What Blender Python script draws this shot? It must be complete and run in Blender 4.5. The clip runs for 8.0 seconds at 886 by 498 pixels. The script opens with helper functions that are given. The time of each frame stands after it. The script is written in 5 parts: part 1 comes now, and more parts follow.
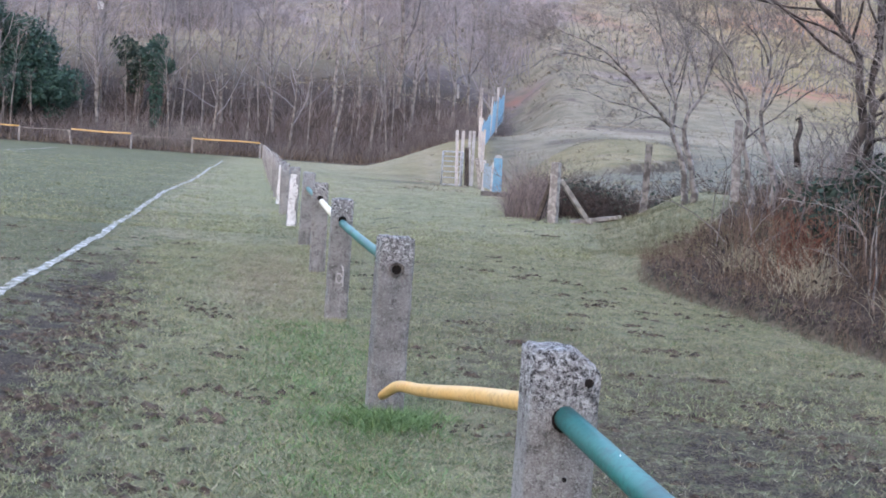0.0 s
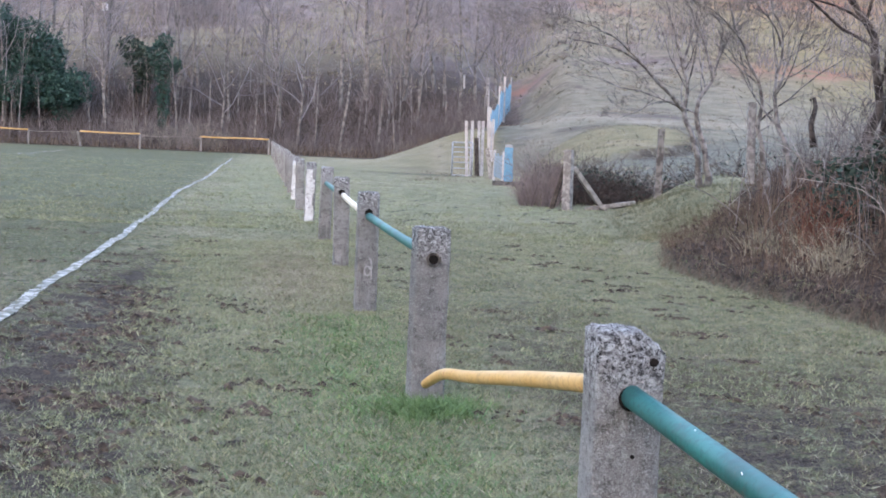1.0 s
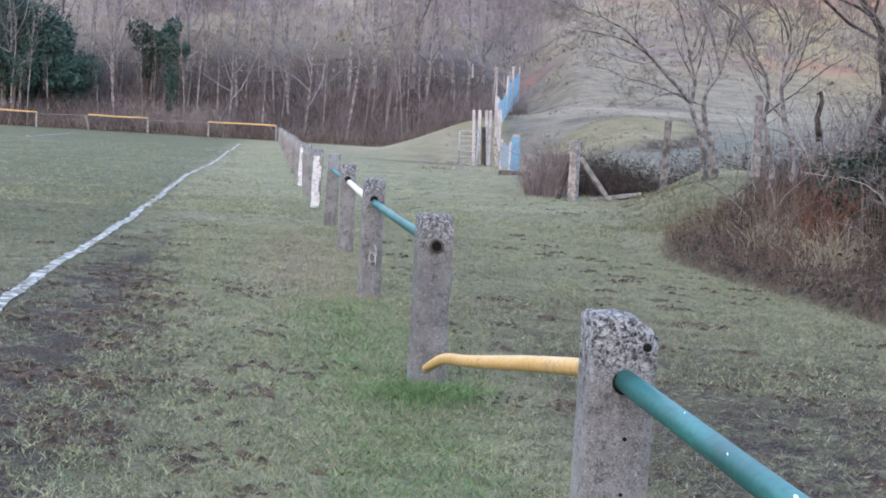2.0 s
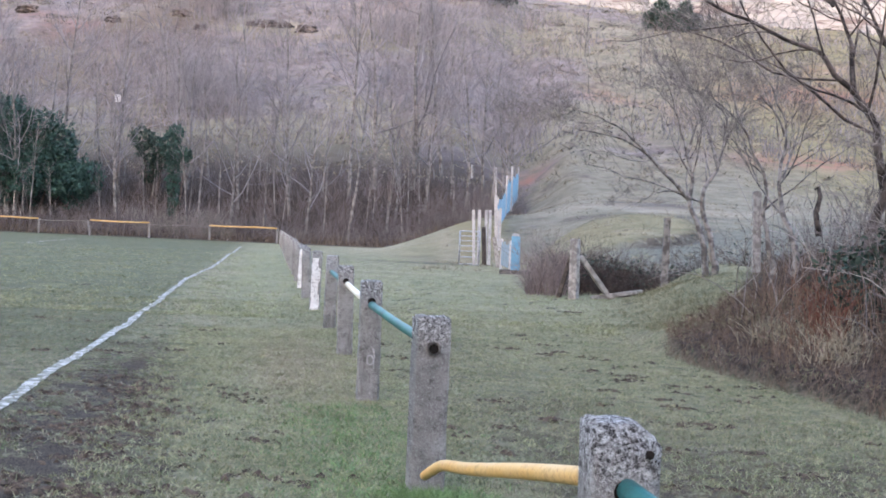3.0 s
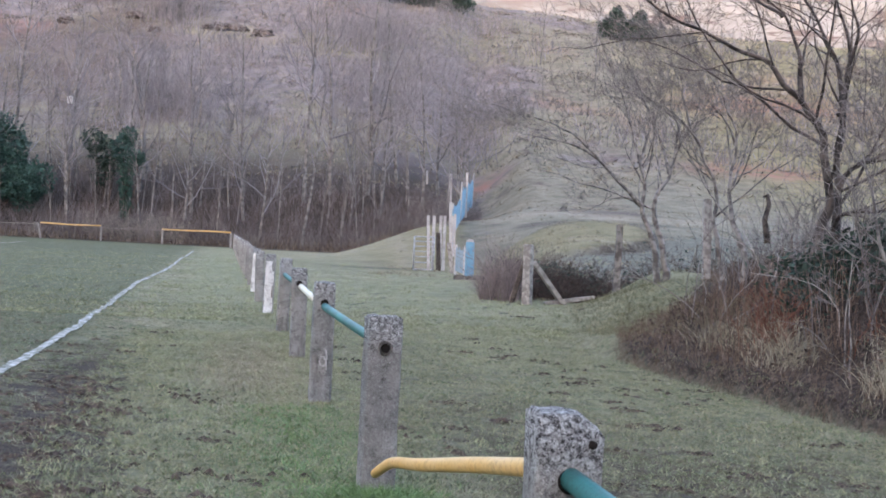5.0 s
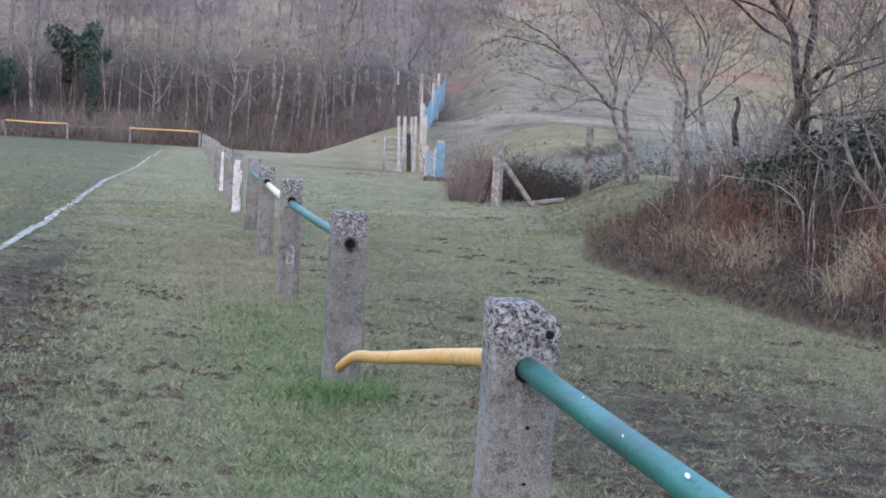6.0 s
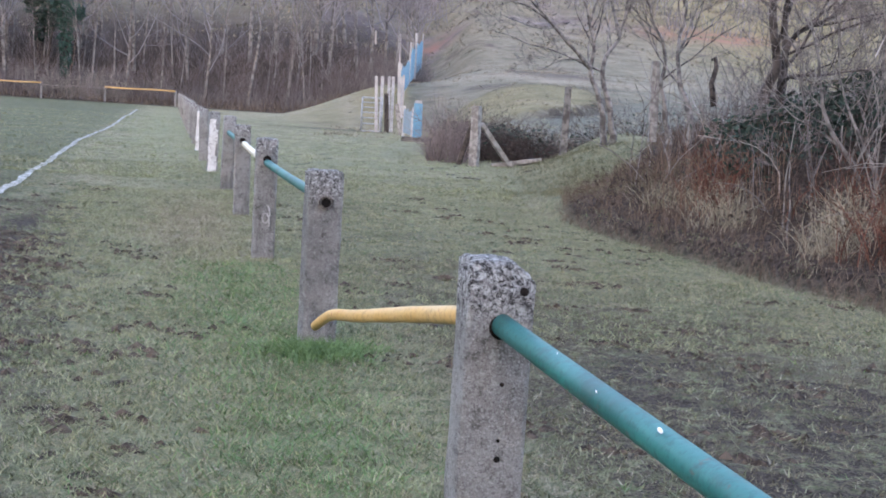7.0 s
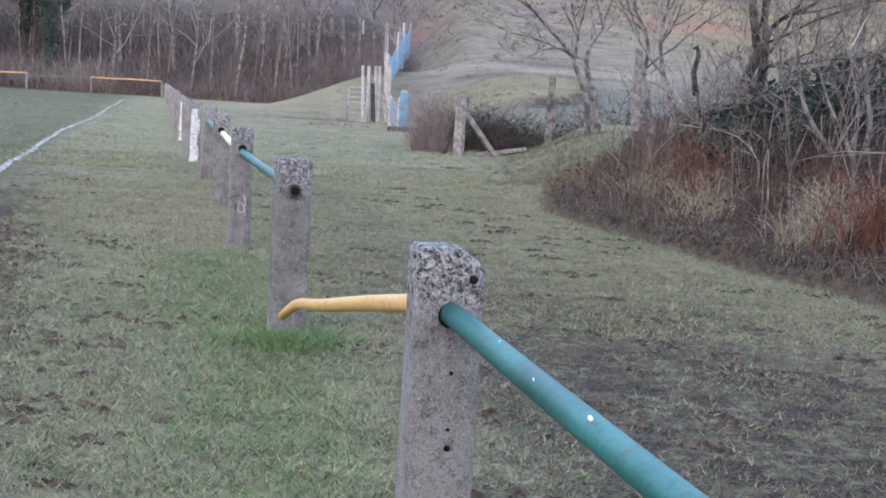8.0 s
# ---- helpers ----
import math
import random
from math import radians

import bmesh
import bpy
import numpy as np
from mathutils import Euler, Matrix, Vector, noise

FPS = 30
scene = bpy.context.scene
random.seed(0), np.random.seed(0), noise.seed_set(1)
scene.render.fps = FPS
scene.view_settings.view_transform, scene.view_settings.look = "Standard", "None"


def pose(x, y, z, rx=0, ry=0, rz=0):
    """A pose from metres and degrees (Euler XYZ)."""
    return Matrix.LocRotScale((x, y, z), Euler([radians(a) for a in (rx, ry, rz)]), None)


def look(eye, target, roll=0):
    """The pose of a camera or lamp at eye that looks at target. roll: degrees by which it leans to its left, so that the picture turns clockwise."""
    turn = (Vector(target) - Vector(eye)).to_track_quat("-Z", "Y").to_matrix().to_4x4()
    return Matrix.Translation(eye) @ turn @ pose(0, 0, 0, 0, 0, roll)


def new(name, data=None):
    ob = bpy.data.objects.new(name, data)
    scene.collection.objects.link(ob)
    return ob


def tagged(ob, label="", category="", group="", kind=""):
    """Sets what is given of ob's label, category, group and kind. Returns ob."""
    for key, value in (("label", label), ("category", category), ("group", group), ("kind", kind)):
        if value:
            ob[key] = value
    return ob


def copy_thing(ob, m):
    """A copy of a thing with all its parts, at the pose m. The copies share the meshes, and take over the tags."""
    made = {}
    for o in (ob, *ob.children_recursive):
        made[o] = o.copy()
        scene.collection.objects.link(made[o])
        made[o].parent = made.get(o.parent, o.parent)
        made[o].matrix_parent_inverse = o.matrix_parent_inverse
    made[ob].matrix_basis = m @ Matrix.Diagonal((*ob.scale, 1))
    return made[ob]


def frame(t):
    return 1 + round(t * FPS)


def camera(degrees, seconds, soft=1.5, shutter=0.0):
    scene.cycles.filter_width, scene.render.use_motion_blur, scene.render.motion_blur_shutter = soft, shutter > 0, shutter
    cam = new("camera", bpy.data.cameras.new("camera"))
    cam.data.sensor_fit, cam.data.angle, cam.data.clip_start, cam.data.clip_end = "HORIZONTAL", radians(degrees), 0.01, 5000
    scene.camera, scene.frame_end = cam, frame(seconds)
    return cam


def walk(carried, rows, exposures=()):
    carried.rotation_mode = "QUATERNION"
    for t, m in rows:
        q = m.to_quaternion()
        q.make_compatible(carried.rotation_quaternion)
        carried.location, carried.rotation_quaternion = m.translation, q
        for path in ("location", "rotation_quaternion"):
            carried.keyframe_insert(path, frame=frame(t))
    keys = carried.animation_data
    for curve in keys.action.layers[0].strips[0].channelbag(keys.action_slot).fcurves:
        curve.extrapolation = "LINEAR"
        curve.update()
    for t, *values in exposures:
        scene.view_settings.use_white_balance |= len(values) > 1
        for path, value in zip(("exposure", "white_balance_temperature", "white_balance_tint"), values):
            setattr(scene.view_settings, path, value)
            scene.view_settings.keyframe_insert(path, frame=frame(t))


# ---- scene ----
cam = camera(41.6, 8.0, soft=1.8)
PATH = [
    (0, (0.166, -0.083, 1.417), (0.106, 1.909, 1.252), 4.2),
    (0.5, (0.048, -0.161, 1.415), (-0.075, 1.83, 1.28), 3.9),
    (1, (0.027, -0.17, 1.407), (-0.048, 1.821, 1.226), 2.5),
    (1.2, (0.017, -0.165, 1.404), (-0.06, 1.825, 1.224), 3.5),
    (2.3, (0.055, -0.261, 1.403), (-0.038, 1.727, 1.198), 3.1),
    (2.5, (0.058, -0.156, 1.4), (-0.04, 1.838, 1.286), 2.8),
    (3, (0.068, -0.137, 1.408), (-0.028, 1.86, 1.378), 2.5),
    (3.5, (0.059, -0.058, 1.419), (-0.022, 1.938, 1.514), 1.8),
    (4, (0.064, -0.158, 1.423), (0.003, 1.838, 1.528), 1.5),
    (4.2, (0.065, -0.171, 1.411), (0.011, 1.825, 1.511), 1.5),
    (5.3, (0.095, -0.207, 1.374), (0.085, 1.791, 1.298), 3.3),
    (5.5, (0.101, -0.201, 1.369), (0.105, 1.796, 1.256), 3.0),
    (6, (0.116, -0.198, 1.35), (0.156, 1.793, 1.17), 3.5),
    (6.5, (0.124, -0.179, 1.342), (0.194, 1.806, 1.107), 3.7),
    (7, (0.126, -0.179, 1.337), (0.208, 1.804, 1.093), 3.7),
    (7.5, (0.132, -0.172, 1.341), (0.223, 1.809, 1.079), 3.8),
    (8, (0.232, -0.16, 1.335), (0.333, 1.821, 1.075), 3.6),
]
walk(cam, [(t, look(eye, target, roll)) for t, eye, target, roll in PATH], [(0, 3.70, 6150, 27), (3.3, 3.66, 6150, 26), (4, 3.50, 6150, 25), (5.5, 3.47, 6150, 26), (6.3, 3.52, 6150, 27), (8, 3.60, 6150, 28)])

# ---------------------------------------------------------------- light
SUN_EL, SUN_AZ = 7.0, 196.0          # low winter sun behind the opposite valley side, which is added unseen
world = bpy.data.worlds.new("world")
scene.world = world
world.use_nodes = True
wn = world.node_tree.nodes
sky = wn.new("ShaderNodeTexSky")
sky.sky_type = "NISHITA"
sky.sun_disc = False
sky.sun_elevation, sky.sun_rotation = radians(SUN_EL), radians(SUN_AZ)
sky.air_density, sky.dust_density, sky.ozone_density = 1.0, 3.0, 1.0
world.node_tree.links.new(sky.outputs[0], wn["Background"].inputs[0])
wn["Background"].inputs[1].default_value = 0.15
sun = new("sun", bpy.data.lights.new("sun", "SUN"))
sun.data.energy, sun.data.angle, sun.data.color = 0.235, radians(0.6), (0.97, 0.98, 1.0)
az = radians(SUN_AZ)
sun_from = Vector((math.sin(az) * math.cos(radians(SUN_EL)), math.cos(az) * math.cos(radians(SUN_EL)), math.sin(radians(SUN_EL))))
sun.matrix_world = look(sun_from * 50, (0, 0, 0))

# ---------------------------------------------------------------- materials
def rgb(c):
    return (c[0], c[1], c[2], 1.0)


class Mat:
    """A node material with a few short cuts."""

    def __init__(self, name, rough=0.85, metal=0.0):
        self.m = bpy.data.materials.new(name)
        self.m.use_nodes = True
        self.t = self.m.node_tree
        self.b = self.t.nodes["Principled BSDF"]
        self.b.inputs["Roughness"].default_value = rough
        self.b.inputs["Metallic"].default_value = metal
        self.b.inputs["Specular IOR Level"].default_value = 0.1 if rough > 0.75 else 0.4
        self.pos = self.node("ShaderNodeNewGeometry").outputs["Position"]
        self.tc = self.node("ShaderNodeTexCoord").outputs["Object"]

    def node(self, kind):
        return self.t.nodes.new(kind)

    def put(self, a, b):
        if hasattr(a, "links"):
            self.t.links.new(a, b)
        elif isinstance(a, (tuple, list)):
            b.default_value = rgb(a)
        else:
            b.default_value = a

    def noise(self, scale, detail=4, rough=0.6, local=False, stretch=None):
        n = self.node("ShaderNodeTexNoise")
        n.inputs["Scale"].default_value, n.inputs["Detail"].default_value, n.inputs["Roughness"].default_value = scale, detail, rough
        src = self.tc if local else self.pos
        if stretch:
            mp = self.node("ShaderNodeMapping")
            mp.inputs["Scale"].default_value = stretch
            self.put(src, mp.inputs[0])
            src = mp.outputs[0]
        self.put(src, n.inputs["Vector"])
        return n.outputs["Fac"]

    def ramp(self, fac, lo, hi, a=0.0, b=1.0):
        r = self.node("ShaderNodeMapRange")
        r.interpolation_type = "SMOOTHSTEP"
        for i, v in enumerate((fac, lo, hi, a, b)):
            self.put(v, r.inputs[i])
        return r.outputs[0]

    def mix(self, fac, a, b, kind="MIX"):
        x = self.node("ShaderNodeMix")
        x.data_type, x.blend_type = "RGBA", kind
        self.put(fac, x.inputs[0]), self.put(a, x.inputs[6]), self.put(b, x.inputs[7])
        return x.outputs[2]

    def mul(self, a, b, op="MULTIPLY"):
        x = self.node("ShaderNodeMath")
        x.operation = op
        self.put(a, x.inputs[0]), self.put(b, x.inputs[1])
        return x.outputs[0]

    def attr(self, name):
        a = self.node("ShaderNodeAttribute")
        a.attribute_name = name
        return a.outputs["Fac"]

    def random(self, island=False):
        return self.node("ShaderNodeNewGeometry").outputs["Random Per Island"] if island else self.node("ShaderNodeObjectInfo").outputs["Random"]

    def colour(self, c):
        self.put(c, self.b.inputs["Base Color"])
        return self

    def bump(self, fac, strength=0.5, dist=0.01):
        n = self.node("ShaderNodeBump")
        n.inputs["Strength"].default_value, n.inputs["Distance"].default_value = strength, dist
        self.put(fac, n.inputs["Height"])
        self.put(n.outputs[0], self.b.inputs["Normal"])
        return self


def simple(name, a, b, scale=8.0, rough=0.85, island=False, bump=0.0, dist=0.01, metal=0.0, local=False):
    """Two tones, mixed by noise, and varied from piece to piece."""
    m = Mat(name, rough, metal)
    f = m.noise(scale, local=local)
    c = m.mix(m.ramp(f, 0.38, 0.62), a, b)
    if island:
        c = m.mix(0.6, c, m.mix(m.random(True), tuple(0.55 * v for v in a), tuple(1.35 * v for v in b)))
    m.colour(c)
    if bump:
        m.bump(f, bump, dist)
    return m.m


def ground_material():
    m = Mat("ground", 0.95)
    n1, n2, n3 = m.noise(0.35, 5), m.noise(2.2, 6, 0.7), m.noise(14, 6, 0.75)
    fine = m.noise(70, 3, 0.7)
    grass = m.mix(m.ramp(n2, 0.38, 0.62), (0.066, 0.078, 0.038), (0.235, 0.235, 0.135))
    grass = m.mix(m.ramp(n3, 0.44, 0.62), grass, (0.27, 0.235, 0.155))
    grass = m.mix(m.ramp(fine, 0.44, 0.34, 0, 0.8), grass, (0.035, 0.040, 0.020))
    straw = m.mix(m.ramp(fine, 0.38, 0.62), (0.15, 0.13, 0.085), (0.44, 0.385, 0.265))
    grass = m.mix(m.mul(m.ramp(n1, 0.45, 0.65), m.ramp(n3, 0.38, 0.6)), grass, straw)
    grass = m.mix(m.mul(m.attr("pitch"), m.ramp(n2, 0.3, 0.7, 0.45, 0.8)), grass, (0.074, 0.083, 0.047))
    grass = m.mix(m.mul(m.attr("pale"), m.ramp(n3, 0.35, 0.65, 0.2, 0.75)), grass, (0.225, 0.222, 0.128))
    grass = m.mix(m.mul(m.attr("thatch"), m.ramp(n3, 0.34, 0.58, 0.25, 0.9)), grass, m.mix(m.ramp(fine, 0.35, 0.65), (0.060, 0.053, 0.034), (0.195, 0.174, 0.112)))
    mud = m.mix(m.ramp(fine, 0.4, 0.6), (0.030, 0.024, 0.019), (0.100, 0.080, 0.062))
    wear = m.mul(m.attr("mud"), m.ramp(m.mul(m.noise(5.5, 6, 0.75), m.mul(n2, 0.6), "ADD"), 0.80, 0.90), "MULTIPLY")
    wear = m.mul(wear, m.mul(m.ramp(m.attr("mud"), 0.55, 1.0, 0.0, 0.9), m.ramp(n3, 0.42, 0.56)), "MAXIMUM")
    wear = m.mul(wear, m.ramp(m.mul(m.attr("bare"), m.mul(n3, 0.8), "ADD"), 0.62, 0.95), "MAXIMUM")
    c = m.mix(wear, grass, mud)
    c = m.mix(m.mul(m.mul(m.attr("lush"), 0.55), m.ramp(m.mul(fine, n2, "MULTIPLY"), 0.15, 0.4)), c, (0.075, 0.135, 0.032))
    c = m.mix(m.mul(m.attr("straw"), m.ramp(fine, 0.25, 0.65)), c, straw)
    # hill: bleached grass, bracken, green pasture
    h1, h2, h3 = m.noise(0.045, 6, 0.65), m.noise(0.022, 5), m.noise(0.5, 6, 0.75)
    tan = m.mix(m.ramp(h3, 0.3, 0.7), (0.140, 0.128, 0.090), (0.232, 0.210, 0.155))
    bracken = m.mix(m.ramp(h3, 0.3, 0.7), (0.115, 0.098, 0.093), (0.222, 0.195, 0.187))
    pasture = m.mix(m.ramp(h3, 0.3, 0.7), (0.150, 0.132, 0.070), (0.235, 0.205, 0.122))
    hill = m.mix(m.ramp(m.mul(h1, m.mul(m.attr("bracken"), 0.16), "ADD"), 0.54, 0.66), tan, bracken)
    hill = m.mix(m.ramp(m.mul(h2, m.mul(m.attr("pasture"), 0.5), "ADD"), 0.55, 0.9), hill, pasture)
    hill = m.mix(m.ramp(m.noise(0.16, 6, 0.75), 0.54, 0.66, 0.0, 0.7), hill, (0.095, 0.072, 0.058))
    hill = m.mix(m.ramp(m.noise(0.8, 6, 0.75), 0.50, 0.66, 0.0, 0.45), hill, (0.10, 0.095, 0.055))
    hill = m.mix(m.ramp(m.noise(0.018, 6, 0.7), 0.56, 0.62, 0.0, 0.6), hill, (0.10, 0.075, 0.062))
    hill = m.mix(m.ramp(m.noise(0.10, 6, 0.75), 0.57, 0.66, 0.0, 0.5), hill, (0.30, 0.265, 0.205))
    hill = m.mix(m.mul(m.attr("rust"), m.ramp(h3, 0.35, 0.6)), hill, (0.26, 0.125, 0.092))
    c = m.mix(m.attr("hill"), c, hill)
    litter = m.mix(m.ramp(n3, 0.4, 0.6), (0.022, 0.017, 0.014), (0.092, 0.069, 0.055))
    c = m.mix(m.attr("wood"), c, litter)
    grit = m.mix(m.ramp(n2, 0.35, 0.65), (0.108, 0.106, 0.080), (0.170, 0.162, 0.126))
    c = m.mix(m.mul(m.attr("yard"), m.ramp(n1, 0.1, 0.4)), c, grit)
    c = m.mix(m.mul(m.attr("path"), m.ramp(n2, 0.30, 0.62, 0.1, 0.6)), c, m.mix(m.ramp(n3, 0.35, 0.65), (0.22, 0.19, 0.135), (0.38, 0.335, 0.255)))
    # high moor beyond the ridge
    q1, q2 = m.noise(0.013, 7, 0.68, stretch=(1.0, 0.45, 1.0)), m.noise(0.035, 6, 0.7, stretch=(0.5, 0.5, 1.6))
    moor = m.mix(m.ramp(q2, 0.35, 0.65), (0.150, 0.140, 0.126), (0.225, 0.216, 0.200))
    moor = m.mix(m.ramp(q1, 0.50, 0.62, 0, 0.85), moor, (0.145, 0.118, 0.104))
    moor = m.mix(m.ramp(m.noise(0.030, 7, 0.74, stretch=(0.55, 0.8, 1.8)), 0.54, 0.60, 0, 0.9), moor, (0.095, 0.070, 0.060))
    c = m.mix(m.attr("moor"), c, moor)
    c = m.mix(m.mul(m.attr("scar"), m.ramp(n2, 0.35, 0.5)), c, mud)
    m.colour(c)
    m.bump(m.mul(n3, m.mul(fine, 0.6), "ADD"), 0.8, 0.05)
    return m.m


def concrete_material():
    m = Mat("weathered_concrete", 0.92)
    a, b, f = m.noise(3, 5), m.noise(18, 6, 0.75), m.noise(130, 3, 0.7)
    c = m.mix(m.ramp(a, 0.3, 0.7), (0.152, 0.145, 0.132), (0.325, 0.312, 0.290))
    c = m.mix(m.ramp(b, 0.50, 0.66, 0, 0.85), c, (0.085, 0.076, 0.070))
    c = m.mix(m.ramp(m.noise(34, 5, 0.7), 0.57, 0.64, 0, 0.6), c, (0.42, 0.41, 0.385))
    c = m.mix(m.mul(m.ramp(m.noise(55, 6, 0.8, True), 0.48, 0.54), m.ramp(m.attr("crust"), 0.2, 0.9)), c, (0.50, 0.495, 0.47))
    c = m.mix(m.mul(m.ramp(m.noise(62, 6, 0.85, True), 0.50, 0.54), m.ramp(m.attr("crust"), 0.2, 0.9)), c, (0.03, 0.027, 0.025))
    c = m.mix(m.ramp(f, 0.6, 0.72, 0, 0.8), c, (0.07, 0.06, 0.055))
    c = m.mix(m.ramp(m.noise(210, 2, 0.6), 0.54, 0.61, 0, 0.55), c, (0.45, 0.445, 0.43))
    c = m.mix(m.ramp(m.noise(75, 5, 0.75), 0.55, 0.61, 0, 0.6), c, (0.10, 0.09, 0.085))
    c = m.mix(m.ramp(m.noise(11, 5, 0.7, stretch=(1.0, 1.0, 0.16)), 0.55, 0.68, 0, 0.5), c, (0.085, 0.076, 0.066))
    c = m.mix(m.ramp(m.noise(8, 5, 0.7, True, (1.0, 1.0, 0.2)), 0.60, 0.68, 0, 0.45), c, (0.40, 0.39, 0.36))
    m.colour(c).bump(m.mul(b, f, "ADD"), 1.0, 0.014)
    return m.m


def paint(name, a, b, worn, amount, rough=0.5):
    """Chipped, weathered paint on a pipe."""
    m = Mat(name, rough)
    c = m.mix(m.ramp(m.noise(3, 4), 0.3, 0.7), a, b)
    c = m.mix(m.ramp(m.noise(16, 6, 0.75), 0.70 - amount, 0.76 - amount, 0, 0.9), c, worn)
    c = m.mix(m.ramp(m.noise(60, 3), 0.5, 0.65, 0, 0.4), c, tuple(v * 0.45 for v in a))
    c = m.mix(m.ramp(m.noise(7, 6, 0.75), 0.52, 0.64, 0, 0.5), c, tuple(v * 0.5 + 0.02 for v in a))
    m.colour(c).bump(m.noise(40, 4), 0.25, 0.004)
    return m.m


GROUND = ground_material()
CONCRETE = concrete_material()
GREEN = paint("green_paint", (0.008, 0.088, 0.078), (0.018, 0.150, 0.132), (0.075, 0.082, 0.066), 0.10)
YELLOW = paint("yellow_paint", (0.58, 0.33, 0.085), (0.62, 0.42, 0.18), (0.40, 0.15, 0.08), 0.11)
CREAM = paint("cream_paint", (0.66, 0.58, 0.42), (0.72, 0.66, 0.55), (0.30, 0.24, 0.18), 0.08)
WHITEWASH = paint("whitewash", (0.36, 0.34, 0.325), (0.52, 0.495, 0.475), (0.28, 0.26, 0.24), 0.12, 0.9)
FLAKED = paint("flaked_white", (0.60, 0.59, 0.57), (0.74, 0.73, 0.71), (0.26, 0.24, 0.22), 0.16, 0.9)
FADED = paint("faded_blue", (0.20, 0.27, 0.31), (0.29, 0.35, 0.38), (0.30, 0.30, 0.29), 0.14, 0.8)
BLUE = paint("blue_paint", (0.10, 0.25, 0.37), (0.18, 0.36, 0.47), (0.30, 0.34, 0.36), 0.08)
GALV = simple("galvanised_steel", (0.24, 0.25, 0.26), (0.38, 0.39, 0.40), 12, 0.6, metal=0.3)
TIMBER = simple("weathered_timber", (0.19, 0.172, 0.155), (0.35, 0.325, 0.295), 9, 0.9, bump=0.5, dist=0.01)
RUSTED = simple("rusted_steel", (0.085, 0.062, 0.050), (0.19, 0.145, 0.12), 40, 0.85, bump=0.4, dist=0.003)
DARKWOOD = simple("dark_timber", (0.05, 0.04, 0.034), (0.11, 0.09, 0.075), 9, 0.9, bump=0.5)
CHALK = simple("line_chalk", (0.15, 0.152, 0.12), (0.43, 0.42, 0.385), 9, 0.95, bump=0.3)
BARK = simple("grey_bark", (0.095, 0.084, 0.076), (0.25, 0.228, 0.205), 7, 0.95, bump=0.6, dist=0.02)
BARKD = simple("dark_bark", (0.036, 0.030, 0.027), (0.115, 0.096, 0.085), 7, 0.95, bump=0.6, dist=0.02)
BIRCH = simple("pale_bark", (0.11, 0.100, 0.092), (0.25, 0.232, 0.215), 2.5, 0.95, bump=0.4, dist=0.02)
TWIG = simple("twig_bark", (0.100, 0.086, 0.080), (0.22, 0.192, 0.178), 5, 0.95, island=True)
# distant twigs: haze and shade put into the bark as a bluish tone
TWIGHAZE = simple("hazed_twig", (0.150, 0.138, 0.142), (0.26, 0.243, 0.246), 1, 0.95, island=True)
PALESTEM = simple("pale_stem", (0.14, 0.123, 0.108), (0.29, 0.26, 0.23), 3, 0.95, island=True)
BRUSH = simple("dark_brush", (0.044, 0.038, 0.037), (0.22, 0.193, 0.184), 0.35, 0.95, island=True)
LEAF = simple("dead_leaf", (0.050, 0.037, 0.029), (0.15, 0.112, 0.088), 2, 0.95, island=True)
BRIAR = simple("bramble_stem", (0.024, 0.018, 0.015), (0.098, 0.073, 0.061), 1.2, 0.95, island=True)
RUST = simple("dead_bracken", (0.080, 0.036, 0.025), (0.185, 0.085, 0.057), 4, 0.95, island=True)
STRAW = simple("dry_grass", (0.080, 0.061, 0.045), (0.21, 0.168, 0.124), 4, 0.95, island=True)
IVY = simple("ivy_leaf", (0.012, 0.036, 0.027), (0.036, 0.082, 0.056), 1.5, 0.6, island=True)
GORSE = simple("dark_evergreen", (0.022, 0.038, 0.028), (0.06, 0.082, 0.062), 0.6, 0.8, island=True)
BLADE = simple("grass_blade", (0.060, 0.076, 0.036), (0.250, 0.252, 0.150), 1.3, 0.8, island=True)
# near black: the shade inside pits, pipe end and sockets, put into the colour
HOLE_SHADE = simple("painted_hole_shade", (0.008, 0.007, 0.006), (0.02, 0.016, 0.014), 20, 0.95)
STONE = simple("pale_stone", (0.25, 0.23, 0.22), (0.50, 0.48, 0.46), 4, 0.95, bump=0.5)
CLOD = simple("mud_clod", (0.034, 0.026, 0.020), (0.105, 0.080, 0.060), 20, 1.0, bump=0.6)

# ---------------------------------------------------------------- shape helpers
def mesh_object(name, verts, faces, material, parent=None, label="", smooth=False):
    me = bpy.data.meshes.new(name)
    me.from_pydata(verts, [], faces)
    me.materials.append(material)
    if smooth:
        me.polygons.foreach_set("use_smooth", [True] * len(me.polygons))
    ob = new(name, me)
    if parent:
        ob.parent = parent
    if label:
        ob["label"] = label
    return ob


def part(name, bm, material, parent=None, label="", smooth=False):
    """Links a bmesh as one mesh object under a thing or a part."""
    me = bpy.data.meshes.new(name)
    bm.to_mesh(me)
    bm.free()
    me.materials.append(material)
    if smooth:
        me.polygons.foreach_set("use_smooth", [True] * len(me.polygons))
    ob = new(name, me)
    if parent:
        ob.parent = parent
    if label:
        ob["label"] = label
    return ob


